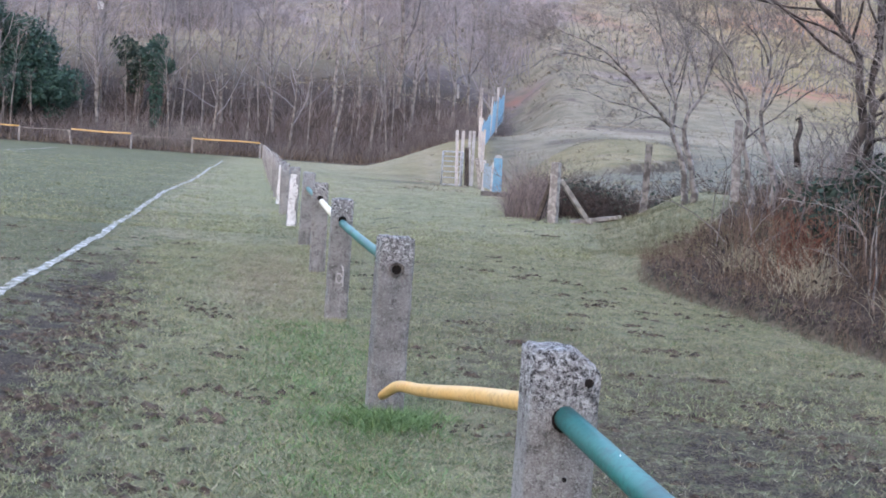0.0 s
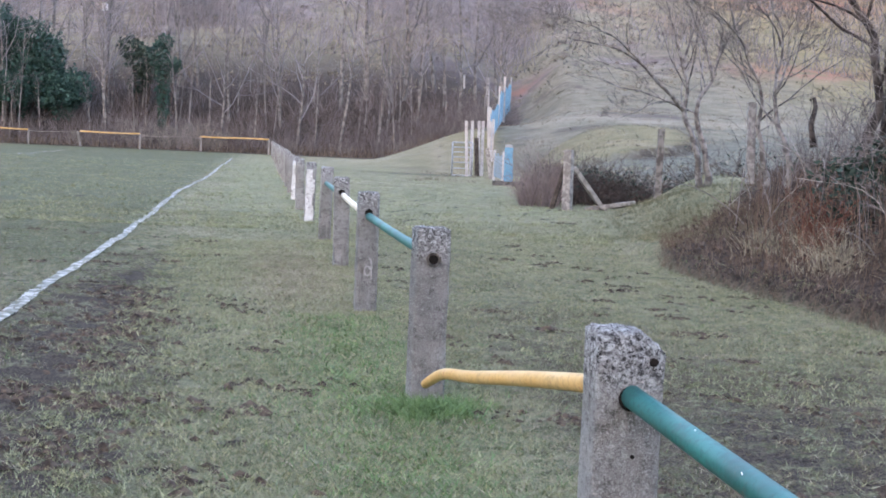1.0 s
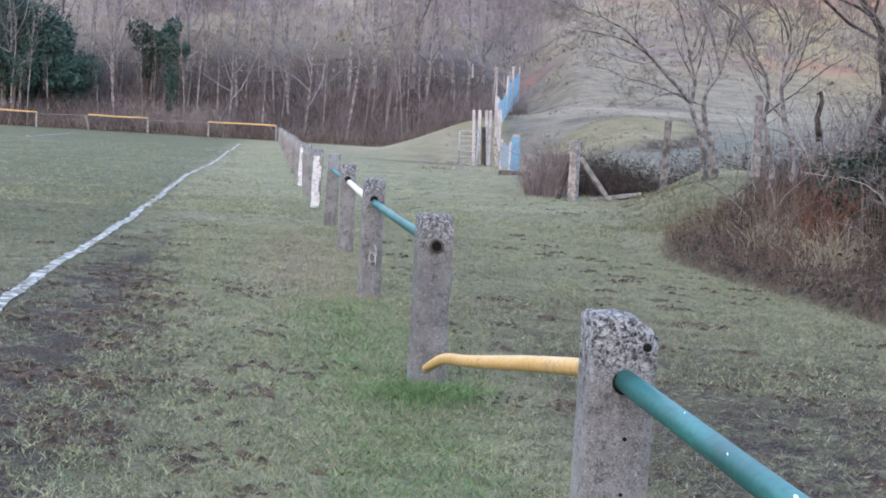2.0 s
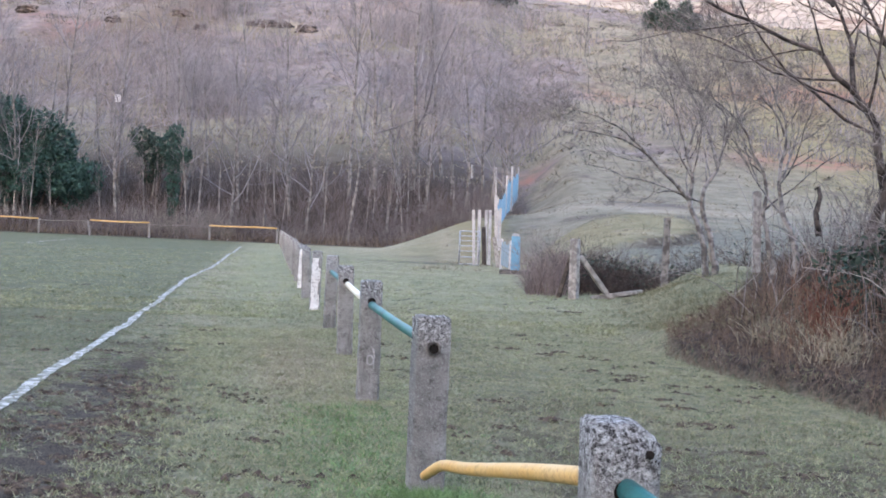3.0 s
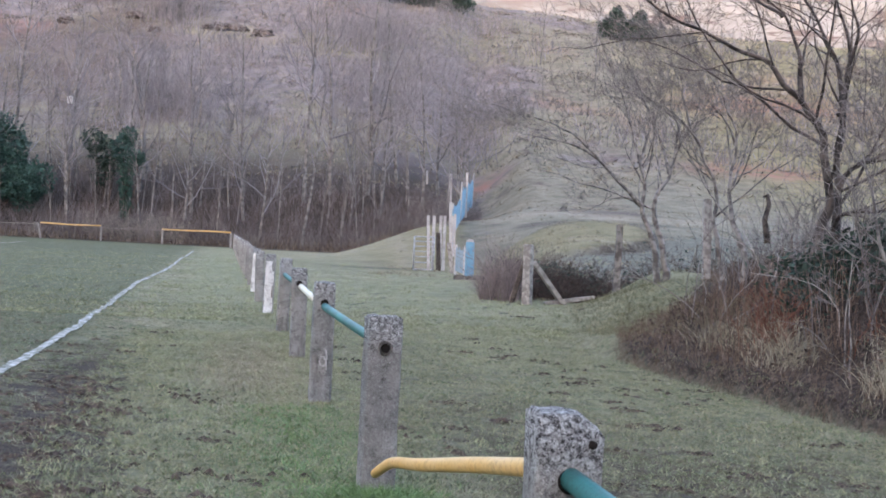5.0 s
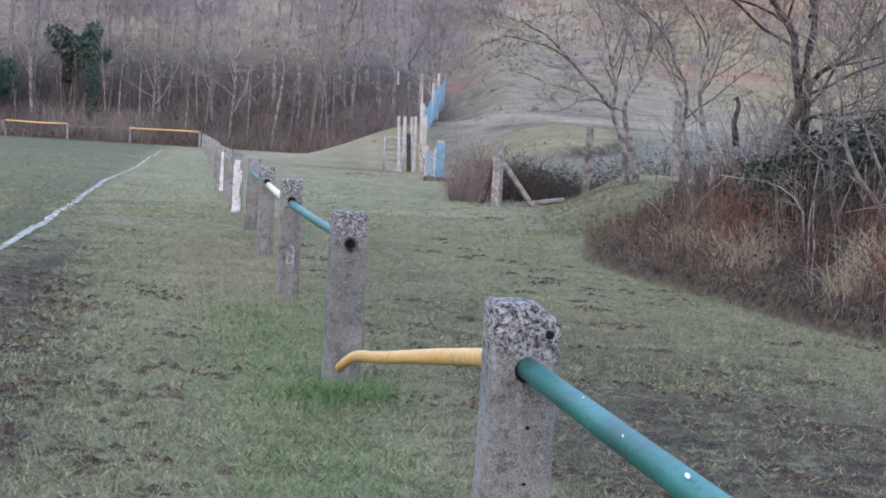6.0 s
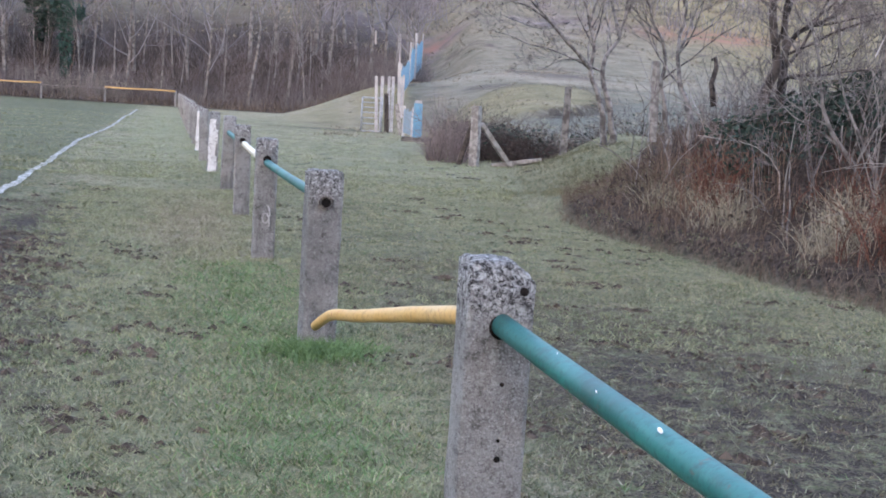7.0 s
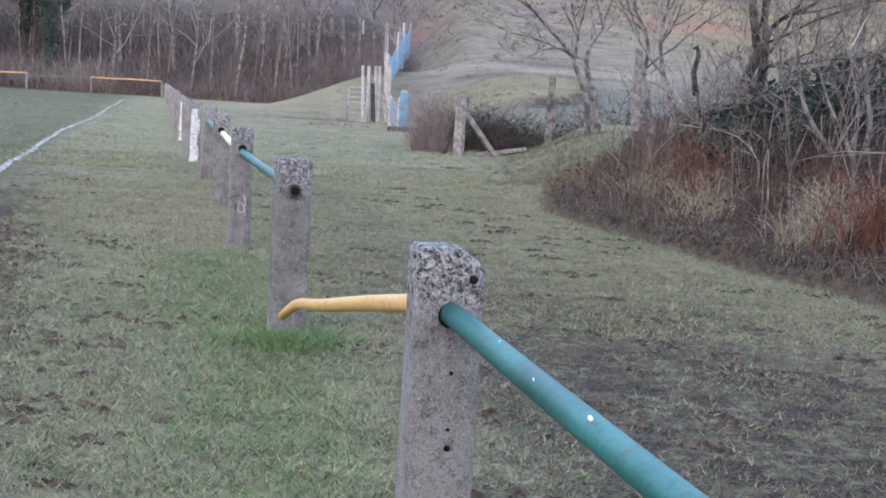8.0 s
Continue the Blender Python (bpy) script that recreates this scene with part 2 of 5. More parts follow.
def box(sx, sy, sz, bevel=0.0, cuts=0, rough=0.0, seed=0, taper=1.0):
    """A box standing on z = 0, bevelled, its faces cut up and worn."""
    bm = bmesh.new()
    bmesh.ops.create_cube(bm, size=1.0)
    for v in bm.verts:
        k = taper if v.co.z > 0 else 1.0
        v.co = Vector((v.co.x * sx * k, v.co.y * sy * k, (v.co.z + 0.5) * sz))
    if cuts:
        bmesh.ops.subdivide_edges(bm, edges=[e for e in bm.edges if abs(e.verts[0].co.z - e.verts[1].co.z) > sz * 0.5], cuts=cuts)
    if bevel:
        bmesh.ops.bevel(bm, geom=[e for e in bm.edges if e.is_manifold and e.calc_face_angle(0) > 0.5], offset=bevel, segments=2, affect="EDGES")
    if rough:
        for v in bm.verts:
            v.co += noise.noise_vector(v.co * 14 + Vector((seed * 7.3, 0, 0))) * rough
    return bm


def tube(verts, faces, pts, radii, n, cap=True):
    """Adds a tapered tube along pts."""
    base = len(verts)
    m = len(pts)
    for i, p in enumerate(pts):
        d = (pts[min(i + 1, m - 1)] - pts[max(i - 1, 0)]).normalized()
        a = d.orthogonal().normalized() if i == 0 else (a - d * a.dot(d)).normalized()
        b = d.cross(a)
        for k in range(n):
            w = 2 * math.pi * k / n
            verts.append(p + (a * math.cos(w) + b * math.sin(w)) * radii[i])
    for i in range(m - 1):
        for k in range(n):
            k2 = (k + 1) % n
            faces.append((base + i * n + k, base + i * n + k2, base + (i + 1) * n + k2, base + (i + 1) * n + k))
    if cap:
        faces.append(tuple(base + k for k in reversed(range(n))))
        faces.append(tuple(base + (m - 1) * n + k for k in range(n)))


def pipe(name, pts, r, material, parent=None, n=12, label=""):
    v, f = [], []
    tube(v, f, [Vector(p) for p in pts], [r] * len(pts) if not isinstance(r, (list, tuple)) else r, n)
    return mesh_object(name, v, f, material, parent, label, smooth=True)


def curve_points(guide, steps):
    """A smooth line through a few guide points."""
    g = [Vector(p) for p in guide]
    g = [g[0] * 2 - g[1]] + g + [g[-1] * 2 - g[-2]]
    out = []
    for i in range(1, len(g) - 2):
        for s in range(steps):
            t = s / steps
            p0, p1, p2, p3 = g[i - 1], g[i], g[i + 1], g[i + 2]
            out.append(0.5 * (2 * p1 + (p2 - p0) * t + (2 * p0 - 5 * p1 + 4 * p2 - p3) * t * t + (3 * p1 - p0 - 3 * p2 + p3) * t ** 3))
    return out + [g[-2]]


def smooth(a, b, x):
    t = np.clip((np.asarray(x, float) - a) / (b - a), 0, 1)
    return t * t * (3 - 2 * t)


# ---------------------------------------------------------------- the ground
def fence_x(y):
    y = np.asarray(y, float)
    return 0.40 - 0.1995 * (y - 2.84) - 0.06 * smooth(6.2, 9, y) - 0.09 * smooth(9, 24, y) * smooth(80, 40, y) + 0.075 * np.exp(-((y - 15.2) / 3.6) ** 2)


def bank_left(y):
    """Where the bramble bank begins, to the right of the grass track."""
    return np.interp(y, [-20, 4, 8.3, 9.3, 10.5, 11.5, 12.7, 14, 15, 18, 22, 25, 29, 34], [8.5, 5.1, 3.8, 3.47, 3.13, 2.8, 2.47, 2.15, 2.0, 1.95, 2.3, 2.45, 2.9, 12])


def bramble_left(y):
    """Where the brambles begin; further along, the bank's foot is grass."""
    return np.interp(y, [-20, 4, 8.3, 9.3, 10.5, 11.5, 12.7, 14, 15, 16, 18, 21, 25, 30], [8.5, 5.1, 3.8, 3.47, 3.13, 2.8, 2.47, 2.17, 2.3, 2.75, 3.6, 4.5, 5.4, 7.5])


def waves(x, y, scale, seed):
    """Cheap smooth noise out of a few crossed waves."""
    r = np.random.RandomState(seed)
    out = np.zeros_like(np.asarray(x, float) + np.asarray(y, float))
    for k in range(9):
        a, f, p = r.uniform(0, 6.28), r.uniform(0.5, 2.4) / scale, r.uniform(0, 6.28)
        out = out + np.sin((x * math.cos(a) + y * math.sin(a)) * f * 6.28 + p) / 9
    return out


def bare(x, y):
    """Poached, grassless patches: 1 where the turf is torn down to the mud."""
    x, y = np.asarray(x, float), np.asarray(y, float)
    off = x - fence_x(y)
    torn = 0.8 * waves(x * 0.8, y * 1.2, 0.5, 51) + 0.8 * waves(x, y * 1.2, 0.2, 52)
    zone = 1.0 * smooth(0.6, 1.4, off) * smooth(9, 4, y) + 0.30 * smooth(0.4, 1.5, off) + 0.62 * smooth(-0.8, -1.3, off) * smooth(14, 8, y)
    zone = zone + 1.6 * np.exp(-((off + 2.08 + 0.15 * waves(x, y, 2, 44)) / 0.48) ** 2) * smooth(16, 9, y)
    t = 0.66 - 0.46 * np.clip(zone, 0, 1.75)
    return smooth(t, t + 0.14, torn) * smooth(45, 25, y)


def ridge(x):
    """Height of the near valley side's crest, 205 m away."""
    return np.interp(x, [-400, -120, -70, -20, 20, 70, 130, 400], [46, 45, 44.5, 44, 42, 39, 38, 44])


RISE_Y = [33, 36, 50, 57, 64, 80, 95, 120, 205]
RISE_Z = [0.0, 0.35, 0.95, 1.5, 2.4, 4.0, 4.6, 3.8, 0.0]


def terrace(x, y):
    """Above zero on the levelled grass terrace beyond the yard."""
    x, y = np.asarray(x, float), np.asarray(y, float)
    return 1 - ((x - 6.2 - 0.10 * (y - 58)) / 3.9) ** 2 - ((y - 58.5 - 0.5 * (x - 6)) / 6.5) ** 2 + 0.12 * waves(x, y, 4, 81)


def height(x, y):
    x, y = np.asarray(x, float), np.asarray(y, float)
    z = (0.012 * waves(x, y, 1.3, 1) + 0.03 * waves(x, y, 5, 2) * smooth(4, 12, np.abs(y))) * smooth(90, 50, np.abs(y))
    z = z + (0.010 * waves(x, y, 0.45, 21) + 0.007 * waves(x, y, 0.2, 22)) * smooth(25, 12, np.abs(y))
    z = z - 0.014 * bare(x, y)
    # bramble bank
    b = smooth(0.0, 1.0, (x - bank_left(y)) / (3.2 - 0.7 * smooth(18, 24, y))) * smooth(36, 27, y) * smooth(-25, -5, y)
    z = z + b * (0.80 + 0.35 * smooth(4.5, 8, x) + 0.2 * waves(x, y, 4, 3))
    z = z + 0.35 * np.exp(-((x - 6.6) / 1.6) ** 2 - ((y - 13.8) / 2.0) ** 2)
    z = z + 0.20 * smooth(0.0, 0.22, x - bank_left(y) + 0.12 * waves(x, y, 1.2, 61)) * smooth(19, 15, y) * smooth(-25, -5, y)
    # ditch beyond the leaning fence
    z = z - 0.5 * np.exp(-((y - 31) / 2.2) ** 2) * smooth(2.5, 4.5, x) * smooth(14, 9, x)
    # grassy mound beside the gate, where the wood's edge climbs, and the rising rough ground beyond the ditch
    mound = 2.6 * smooth(-9, 0.5, x) * smooth(56, 76, y) * smooth(105, 85, y)
    z = z + mound + smooth(0.0, 7.0, x) * (np.interp(y, RISE_Y, RISE_Z) - mound) * smooth(33, 38, y) * smooth(205, 170, y)
    # terrace with a cut edge on the rough ground
    z = z + 0.32 * smooth(-0.05, 0.05, terrace(x, y))
    # wood bank
    z = z + 3.6 * smooth(85, 99, y) * smooth(4, -5, x) * smooth(320, 200, y)
    # near valley side
    s = smooth(86, 215, y + 0.10 * np.minimum(x, 0) - 0.05 * np.maximum(x, 0))
    lin = np.clip((y - 88) / 117.0, 0, 1)
    z = z + (0.55 * lin ** 1.25 + 0.45 * s) * ridge(x) * 1.0
    z = z + (0.9 * waves(x, y, 22, 5) * smooth(95, 140, y) + 0.35 * waves(x, y, 7, 6) * smooth(92, 120, y)) * smooth(300, 230, y)
    # plateau and the far, sunlit hill
    z = z + smooth(330, 640, y) * (60 + 62 * np.tanh((x + 142) / 46))
    z = z + 2.0 * waves(x, y, 90, 8) * smooth(300, 420, y) + 1.0 * waves(x, y, 25, 9) * smooth(300, 420, y)
    # the opposite side of the valley, unseen behind the camera, added to block the sun
    z = z + smooth(-60, -480, y) * 205
    return z


def build_ground():
    side = (np.linspace(0.01, 1, 120) ** 3.0) * 1600
    xs = np.concatenate([-8 - side[::-1], np.linspace(-8, 8, 170), 8 + side])
    ys = np.concatenate([-6 - (np.linspace(1, 0.02, 60) ** 3.2) * 900, np.linspace(-6, 20, 265), np.linspace(20.2, 110, 210), 110 + (np.linspace(0.012, 1, 150) ** 2.2) * 1800])
    X, Y = np.meshgrid(xs, ys)
    Z = height(X, Y)
    nx, ny = len(xs), len(ys)
    co = np.stack([X, Y, Z], -1).reshape(-1, 3)
    i = np.arange(nx * ny).reshape(ny, nx)
    f = np.stack([i[:-1, :-1], i[:-1, 1:], i[1:, 1:], i[1:, :-1]], -1).reshape(-1, 4)
    me = bpy.data.meshes.new("ground")
    me.from_pydata(co.tolist(), [], f.tolist())
    me.polygons.foreach_set("use_smooth", [True] * len(me.polygons))
    me.materials.append(GROUND)
    off = X - fence_x(Y)                      # metres to the right of the rail
    bank = smooth(-0.12, 0.12, X - bramble_left(Y) + 0.12 * waves(X, Y, 1.2, 61)) * smooth(32, 28, Y) * smooth(-30, -10, Y)
    track = 0.6 * np.exp(-((off - 1.5) / 0.9) ** 2) * smooth(30, 16, Y) + 1.1 * smooth(0.4, 1.0, off) * smooth(4.5, 2.5, off) * smooth(12, 4, Y)
    worn = 1.3 * np.exp(-((off + 2.08 + 0.15 * waves(X, Y, 2, 44)) / 0.50) ** 2) * smooth(16, 9, Y) + 0.5 * np.exp(-((off + 2.6) / 0.3) ** 2) * smooth(13, 8, Y)
    zones = {
        "bare": bare(X, Y),
        "pitch": smooth(-2.3, -2.9, off) * smooth(6, 14, Y),
        "pale": np.maximum(0.75 * smooth(0.2, 0.8, off) * smooth(6, 10, Y) * smooth(40, 25, Y), 1.0 * smooth(-1.9, -1.2, off) * smooth(0.8, 0.2, off)) * np.maximum(smooth(5, 9, Y), 0.8 * smooth(0.6, 0.0, off)),
        "mud": np.clip(0.42 + 0.5 * track + 0.9 * worn + 0.3 * waves(X, Y, 3, 11), 0, 1) * smooth(30, 12, Y),
        "lush": np.exp(-((off + 0.15) / 0.45) ** 2) * smooth(1, 4, Y) * smooth(11, 7, Y) * 0.8,
        "straw": 1.2 * np.exp(-((off + 0.55) / 0.45) ** 2 - ((Y - 11.5) / 2.2) ** 2) + 0.35 * smooth(57, 66, Y) * smooth(-16, -8, X) + 0.3 * smooth(30, 60, Y) * smooth(-2, 8, off) + bank * 0.6 * (0.5 + waves(X, Y, 2, 13)),
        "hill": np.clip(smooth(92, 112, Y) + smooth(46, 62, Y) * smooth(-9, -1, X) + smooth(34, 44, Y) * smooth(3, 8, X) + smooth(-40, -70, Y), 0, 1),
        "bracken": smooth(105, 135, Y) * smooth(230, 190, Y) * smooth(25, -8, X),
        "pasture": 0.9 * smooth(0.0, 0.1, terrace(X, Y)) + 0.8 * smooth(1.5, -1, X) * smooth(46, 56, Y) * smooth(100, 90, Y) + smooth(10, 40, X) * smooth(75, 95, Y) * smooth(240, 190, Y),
        "wood": np.clip(smooth(82, 86, Y) * smooth(3, -2, X) * smooth(122, 101, Y) + bank, 0, 1),
        "scar": 1.3 * np.exp(-((terrace(X, Y) + 0.10) / 0.30) ** 2) * smooth(4.0, 6.5, X + 0.2 * (Y - 58)) * (0.75 + 0.5 * waves(X, Y, 3, 82)) + np.exp(-((Y - 33 - 0.5 * np.sin(X)) / 2.0) ** 2) * smooth(2, 4, X) * smooth(16, 11, X) + 0.9 * np.exp(-((X + 3.2) / 2.2) ** 2 - ((Y - 51) / 2.2) ** 2) + 0.55 * np.exp(-((Y - 68 - 0.6 * waves(X, Y, 6, 83)) / 1.4) ** 2) * smooth(2, 5, X) * smooth(17, 12, X),
        "yard": smooth(1.5, 3.5, X) * smooth(35, 37, Y) * smooth(0.02, -0.10, terrace(X, Y)) * smooth(62, 55, Y - 0.9 * np.maximum(X - 8, 0)) * smooth(34, 24, X),
        "path": np.exp(-((Y - 72.5 - 2.5 * np.sin(0.35 * X) - 0.15 * X) / 2.6) ** 2) * smooth(0.5, 3, X) * smooth(26, 14, X) + 0.7 * np.exp(-((X + 2.6 + 0.09 * (Y - 62)) / 0.7) ** 2) * smooth(52, 58, Y) * smooth(96, 84, Y),
        "rust": np.exp(-((X - 29.5) / 6.5) ** 2 - ((Y - 114) / 3.5) ** 2) + 0.9 * np.exp(-((X - 40) / 11) ** 2 - ((Y - 147) / 6) ** 2) + 0.8 * np.exp(-((X - 2.4) / 2.2) ** 2 - ((Y - 112) / 2.5) ** 2) + 0.5 * smooth(0.25, 0.6, waves(X, Y, 30, 85)) * smooth(110, 130, Y) * smooth(230, 200, Y),
        "thatch": np.clip(smooth(0.35, 1.0, off) * smooth(11, 5, Y) * (0.75 + 0.9 * waves(X, Y, 1.4, 86)) + 0.7 * smooth(-1.0, -1.6, off) * smooth(12, 7, Y), 0, 1),
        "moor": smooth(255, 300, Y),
    }
    for name, v in zones.items():
        me.attributes.new(name, "FLOAT", "POINT").data.foreach_set("value", np.clip(v, 0, 1).astype(np.float32).ravel())
    ob = new("ground", me)
    tagged(ob, "worn muddy winter grass rising to bracken-covered hillsides", "ground", kind="structure")


build_ground()


def gz(x, y):
    return float(height(x, y))

# ---------------------------------------------------------------- the pitch rail
def rail_pose(y, dx=0.0, z=None):
    x = float(fence_x(y)) + dx
    return Vector((x, y, gz(x, y) if z is None else z))


POST_YAW = 11.3


def concrete_post(seed, pos, height_m=0.96, white=False, lean=(0, 0), open_hole=False, wide=0.166, chip=False):
    """A square cast concrete post with a hole for the pipe, worn at the top."""
    rnd = random.Random(seed)
    ob = new("concrete_post")
    bm = bmesh.new()
    bmesh.ops.create_cube(bm, size=1.0)
    h0 = 0.25
    for v in bm.verts:
        v.co = Vector((v.co.x * wide, v.co.y * wide * 0.9, (v.co.z + 0.5) * (height_m + h0) - h0))
    near = seed < 5
    bmesh.ops.subdivide_edges(bm, edges=list(bm.edges), cuts=9 if near else 3, use_grid_fill=True)
    for v in bm.verts:
        v.co.z = v.co.z if v.co.z < height_m - 0.001 else height_m
    for v in bm.verts:
        n = noise.noise_vector(v.co * 9 + Vector((seed * 5.1, 0, 0)))
        e = (abs(abs(v.co.x) - wide / 2) < 0.002) + (abs(abs(v.co.y) - wide * 0.45) < 0.002) + (v.co.z > height_m - 0.002)
        if e >= 2:
            v.co.x *= 0.955
            v.co.y *= 0.955
            if v.co.z > height_m - 0.002:
                v.co.z -= 0.006 + 0.014 * abs(n.x)
        v.co += n * 0.005
        if v.co.z > height_m - 0.16:
            v.co += noise.noise_vector(v.co * 34 + Vector((seed, 3, 0))) * 0.006
        if chip and v.co.z > height_m - 0.05 and v.co.x > 0.03:
            v.co.z -= 0.035 * (v.co.x - 0.03) / 0.045
    shaft = part("shaft", bm, CONCRETE, ob, smooth=True)
    crust = [float(smooth(height_m - 0.30, height_m - 0.03, v.co.z)) for v in shaft.data.vertices]
    shaft.data.attributes.new("crust", "FLOAT", "POINT").data.foreach_set("value", crust)
    zh = height_m - 0.17
    # black plugs on the face paint the shaded depth of the pits
    if chip:
        v, f = [], []
        tube(v, f, [Vector((0.055, -wide * 0.45 - 0.002, height_m - 0.075)), Vector((0.055, -wide * 0.45 + 0.02, height_m - 0.075))], [0.012, 0.010], 8)
        mesh_object("pit", v, f, HOLE_SHADE, ob)
        for q, w in ((-0.32, 0.006), (-0.52, 0.009), (-0.47, 0.005)):
            v, f = [], []
            tube(v, f, [Vector((0.012, -wide * 0.45 - 0.004, height_m + q)), Vector((0.012, -wide * 0.45 + 0.02, height_m + q))], [w, w], 7)
            mesh_object("pit", v, f, HOLE_SHADE, ob)
    if open_hole:
        for side in (-1,):
            v, f = [], []
            y0 = -wide * 0.45
            tube(v, f, [Vector((0.0, y0 - 0.012, zh)), Vector((0.0, y0 + 0.02, zh))], [0.038, 0.038], 16, cap=False)
            tube(v, f, [Vector((0.0, y0 + 0.02, zh)), Vector((0.0, y0 - 0.012, zh))], [0.025, 0.025], 16, cap=False)
            mesh_object("pipe_stub", v, f, RUSTED, ob, "rusted pipe end in the hole")
            # black disc across the pipe end paints the shade inside it
            v, f = [], []
            tube(v, f, [Vector((0.0, y0 - 0.006, zh)), Vector((0.0, y0 + 0.02, zh))], [0.025, 0.025], 16)
            mesh_object("hole", v, f, HOLE_SHADE, ob)
    if white:
        for k, (a, b, w, o) in enumerate(((0.0, 0.26, 0.80, -0.06), (0.22, 0.52, 0.66, -0.14), (0.46, 0.70, 0.84, -0.05), (0.67, 0.86, 0.58, -0.16))):
            bm = box(wide * w, 0.006, b - a, 0.002, 5, 0.014, seed + k)
            for v in bm.verts:
                v.co = Vector((v.co.x + wide * o, max(-0.004, min(0.004, v.co.y)) - wide * 0.45 - 0.006 - 0.0008 * k, v.co.z + a))
            part("whitewash_patch", bm, FLAKED, ob, "flaking white paint")
    # black discs on both faces paint the shade where the pipe enters
    if near and not open_hole:
        for y0 in (-wide * 0.45, wide * 0.45):
            v, f = [], []
            tube(v, f, [Vector((0, y0 - 0.004, zh)), Vector((0, y0 + 0.004, zh))], [0.0325, 0.0325], 14)
            mesh_object("socket", v, f, HOLE_SHADE, ob, "near-black disc painted as the shaded gap round the pipe")
    ob.matrix_world = Matrix.Translation(pos) @ pose(0, 0, 0, lean[0], lean[1], POST_YAW + rnd.uniform(-3, 3))
    tagged(ob, "weathered grey concrete post, lichened and chipped, set in grass" if not white else
           "concrete fence post with flaking white paint set in grass", "fence post", "posts of the pitch rail")
    return ob


SPACING = 3.27
post_y = [-0.42 + SPACING * k for k in range(27)]
white_posts = {6: 1, 8: 1}
for k, y in enumerate(post_y):
    if y > 84:
        continue
    rnd = random.Random(k)
    lean = (rnd.uniform(-1.5, 1.5), rnd.uniform(-1.5, 1.5)) if k > 3 else (0, 0)
    concrete_post(k, rail_pose(y, -0.022 if k == 2 else 0.0), (0.955 if k < 3 else 0.985) + (rnd.uniform(-0.03, 0.03) if k > 3 else 0), k in white_posts, lean, open_hole=k in (2,), wide=(0.166, 0.179, 0.188, 0.180)[k] if k < 4 else 0.172, chip=k == 1)


def rail(pts, r, material, label):
    ob = new("rail_pipe")
    pipe("pipe", pts, r, material, ob, n=14)
    tagged(ob, label, "rail", "pipes of the pitch rail")
    return ob


def straight(k, z=0.785, gap=0.05, material=GREEN, label="", dz=0.0):
    a, b = rail_pose(post_y[k] + gap, 0, z), rail_pose(post_y[k + 1] - gap, 0, z + dz)
    return rail([a + (b - a) * (i / 8) + Vector((0, 0, -0.008 * math.sin(math.pi * i / 8))) for i in range(9)], 0.030, material, label)


green_rail = straight(0, label="thick dull green painted steel pipe rail with chips")
for t, w, s in ((0.24, 1.2, 0.006), (0.33, 1.5, 0.015), (0.46, 1.1, 0.007), (0.15, 1.9, 0.005), (0.60, 1.4, 0.010)):
    bm = bmesh.new()
    bmesh.ops.create_uvsphere(bm, u_segments=7, v_segments=5, radius=1.0)
    for v in bm.verts:
        v.co = Vector((v.co.x * 0.0016, v.co.y * s * 0.9, v.co.z * s * 0.28 + 0.002 * v.co.y))
    chip = part("paint_chip", bm, simple("bare_chip", (0.6, 0.58, 0.54), (0.75, 0.74, 0.7), 50), green_rail, "white chip in the paint")
    far, near_end = rail_pose(post_y[1] - 0.05, 0, 0.785), rail_pose(post_y[0] + 0.05, 0, 0.785)
    side = Vector((-math.cos(w - 0.6), 0, math.sin(w - 0.6)))
    chip.matrix_world = Matrix.Translation(far.lerp(near_end, t) + side * 0.0298) @ pose(0, 0, 0, 0, math.degrees(w - 0.6), POST_YAW)
a = rail_pose(post_y[1] + 0.05, 0, 0.785)
b = Vector((-0.245, 5.52, 0.215))
yellow = [a, a + (b - a) * 0.30 + Vector((0, 0, 0.02)), a + (b - a) * 0.62 + Vector((-0.005, 0, 0.030)), a + (b - a) * 0.83 + Vector((0.0, 0, 0.047)),
          a + (b - a) * 0.92 + Vector((-0.006, 0, 0.024)), b]
line = curve_points(yellow, 6)
ob = rail(line, [0.029 - 0.006 * i / (len(line) - 1) for i in range(len(line))], YELLOW, "bent yellow painted pipe rail hanging off its post")
straight(2, label="green painted steel pipe rail between concrete posts")
straight(3, material=CREAM, label="cream painted steel pipe rail between concrete posts")
straight(4, material=GREEN, label="green painted steel pipe rail between concrete posts")
straight(7, material=CREAM, label="cream painted steel pipe rail between concrete posts")

scrawl = [rail_pose(post_y[3]) + Vector((0.025 + 0.030 * math.cos(w), -0.092 - 0.003 * math.sin(w), 0.30 + 0.06 * math.sin(w) + 0.012 * w)) for w in (-0.4, 0.6, 1.4, 2.2, 3.0, 3.8, 4.6, 5.4, 6.2, 7.0, 7.7)]
pipe("scrawl", scrawl, 0.008, WHITEWASH, tagged(new("paint_mark"), "smudged white paint scrawl on a concrete post", "paint mark"), 6)

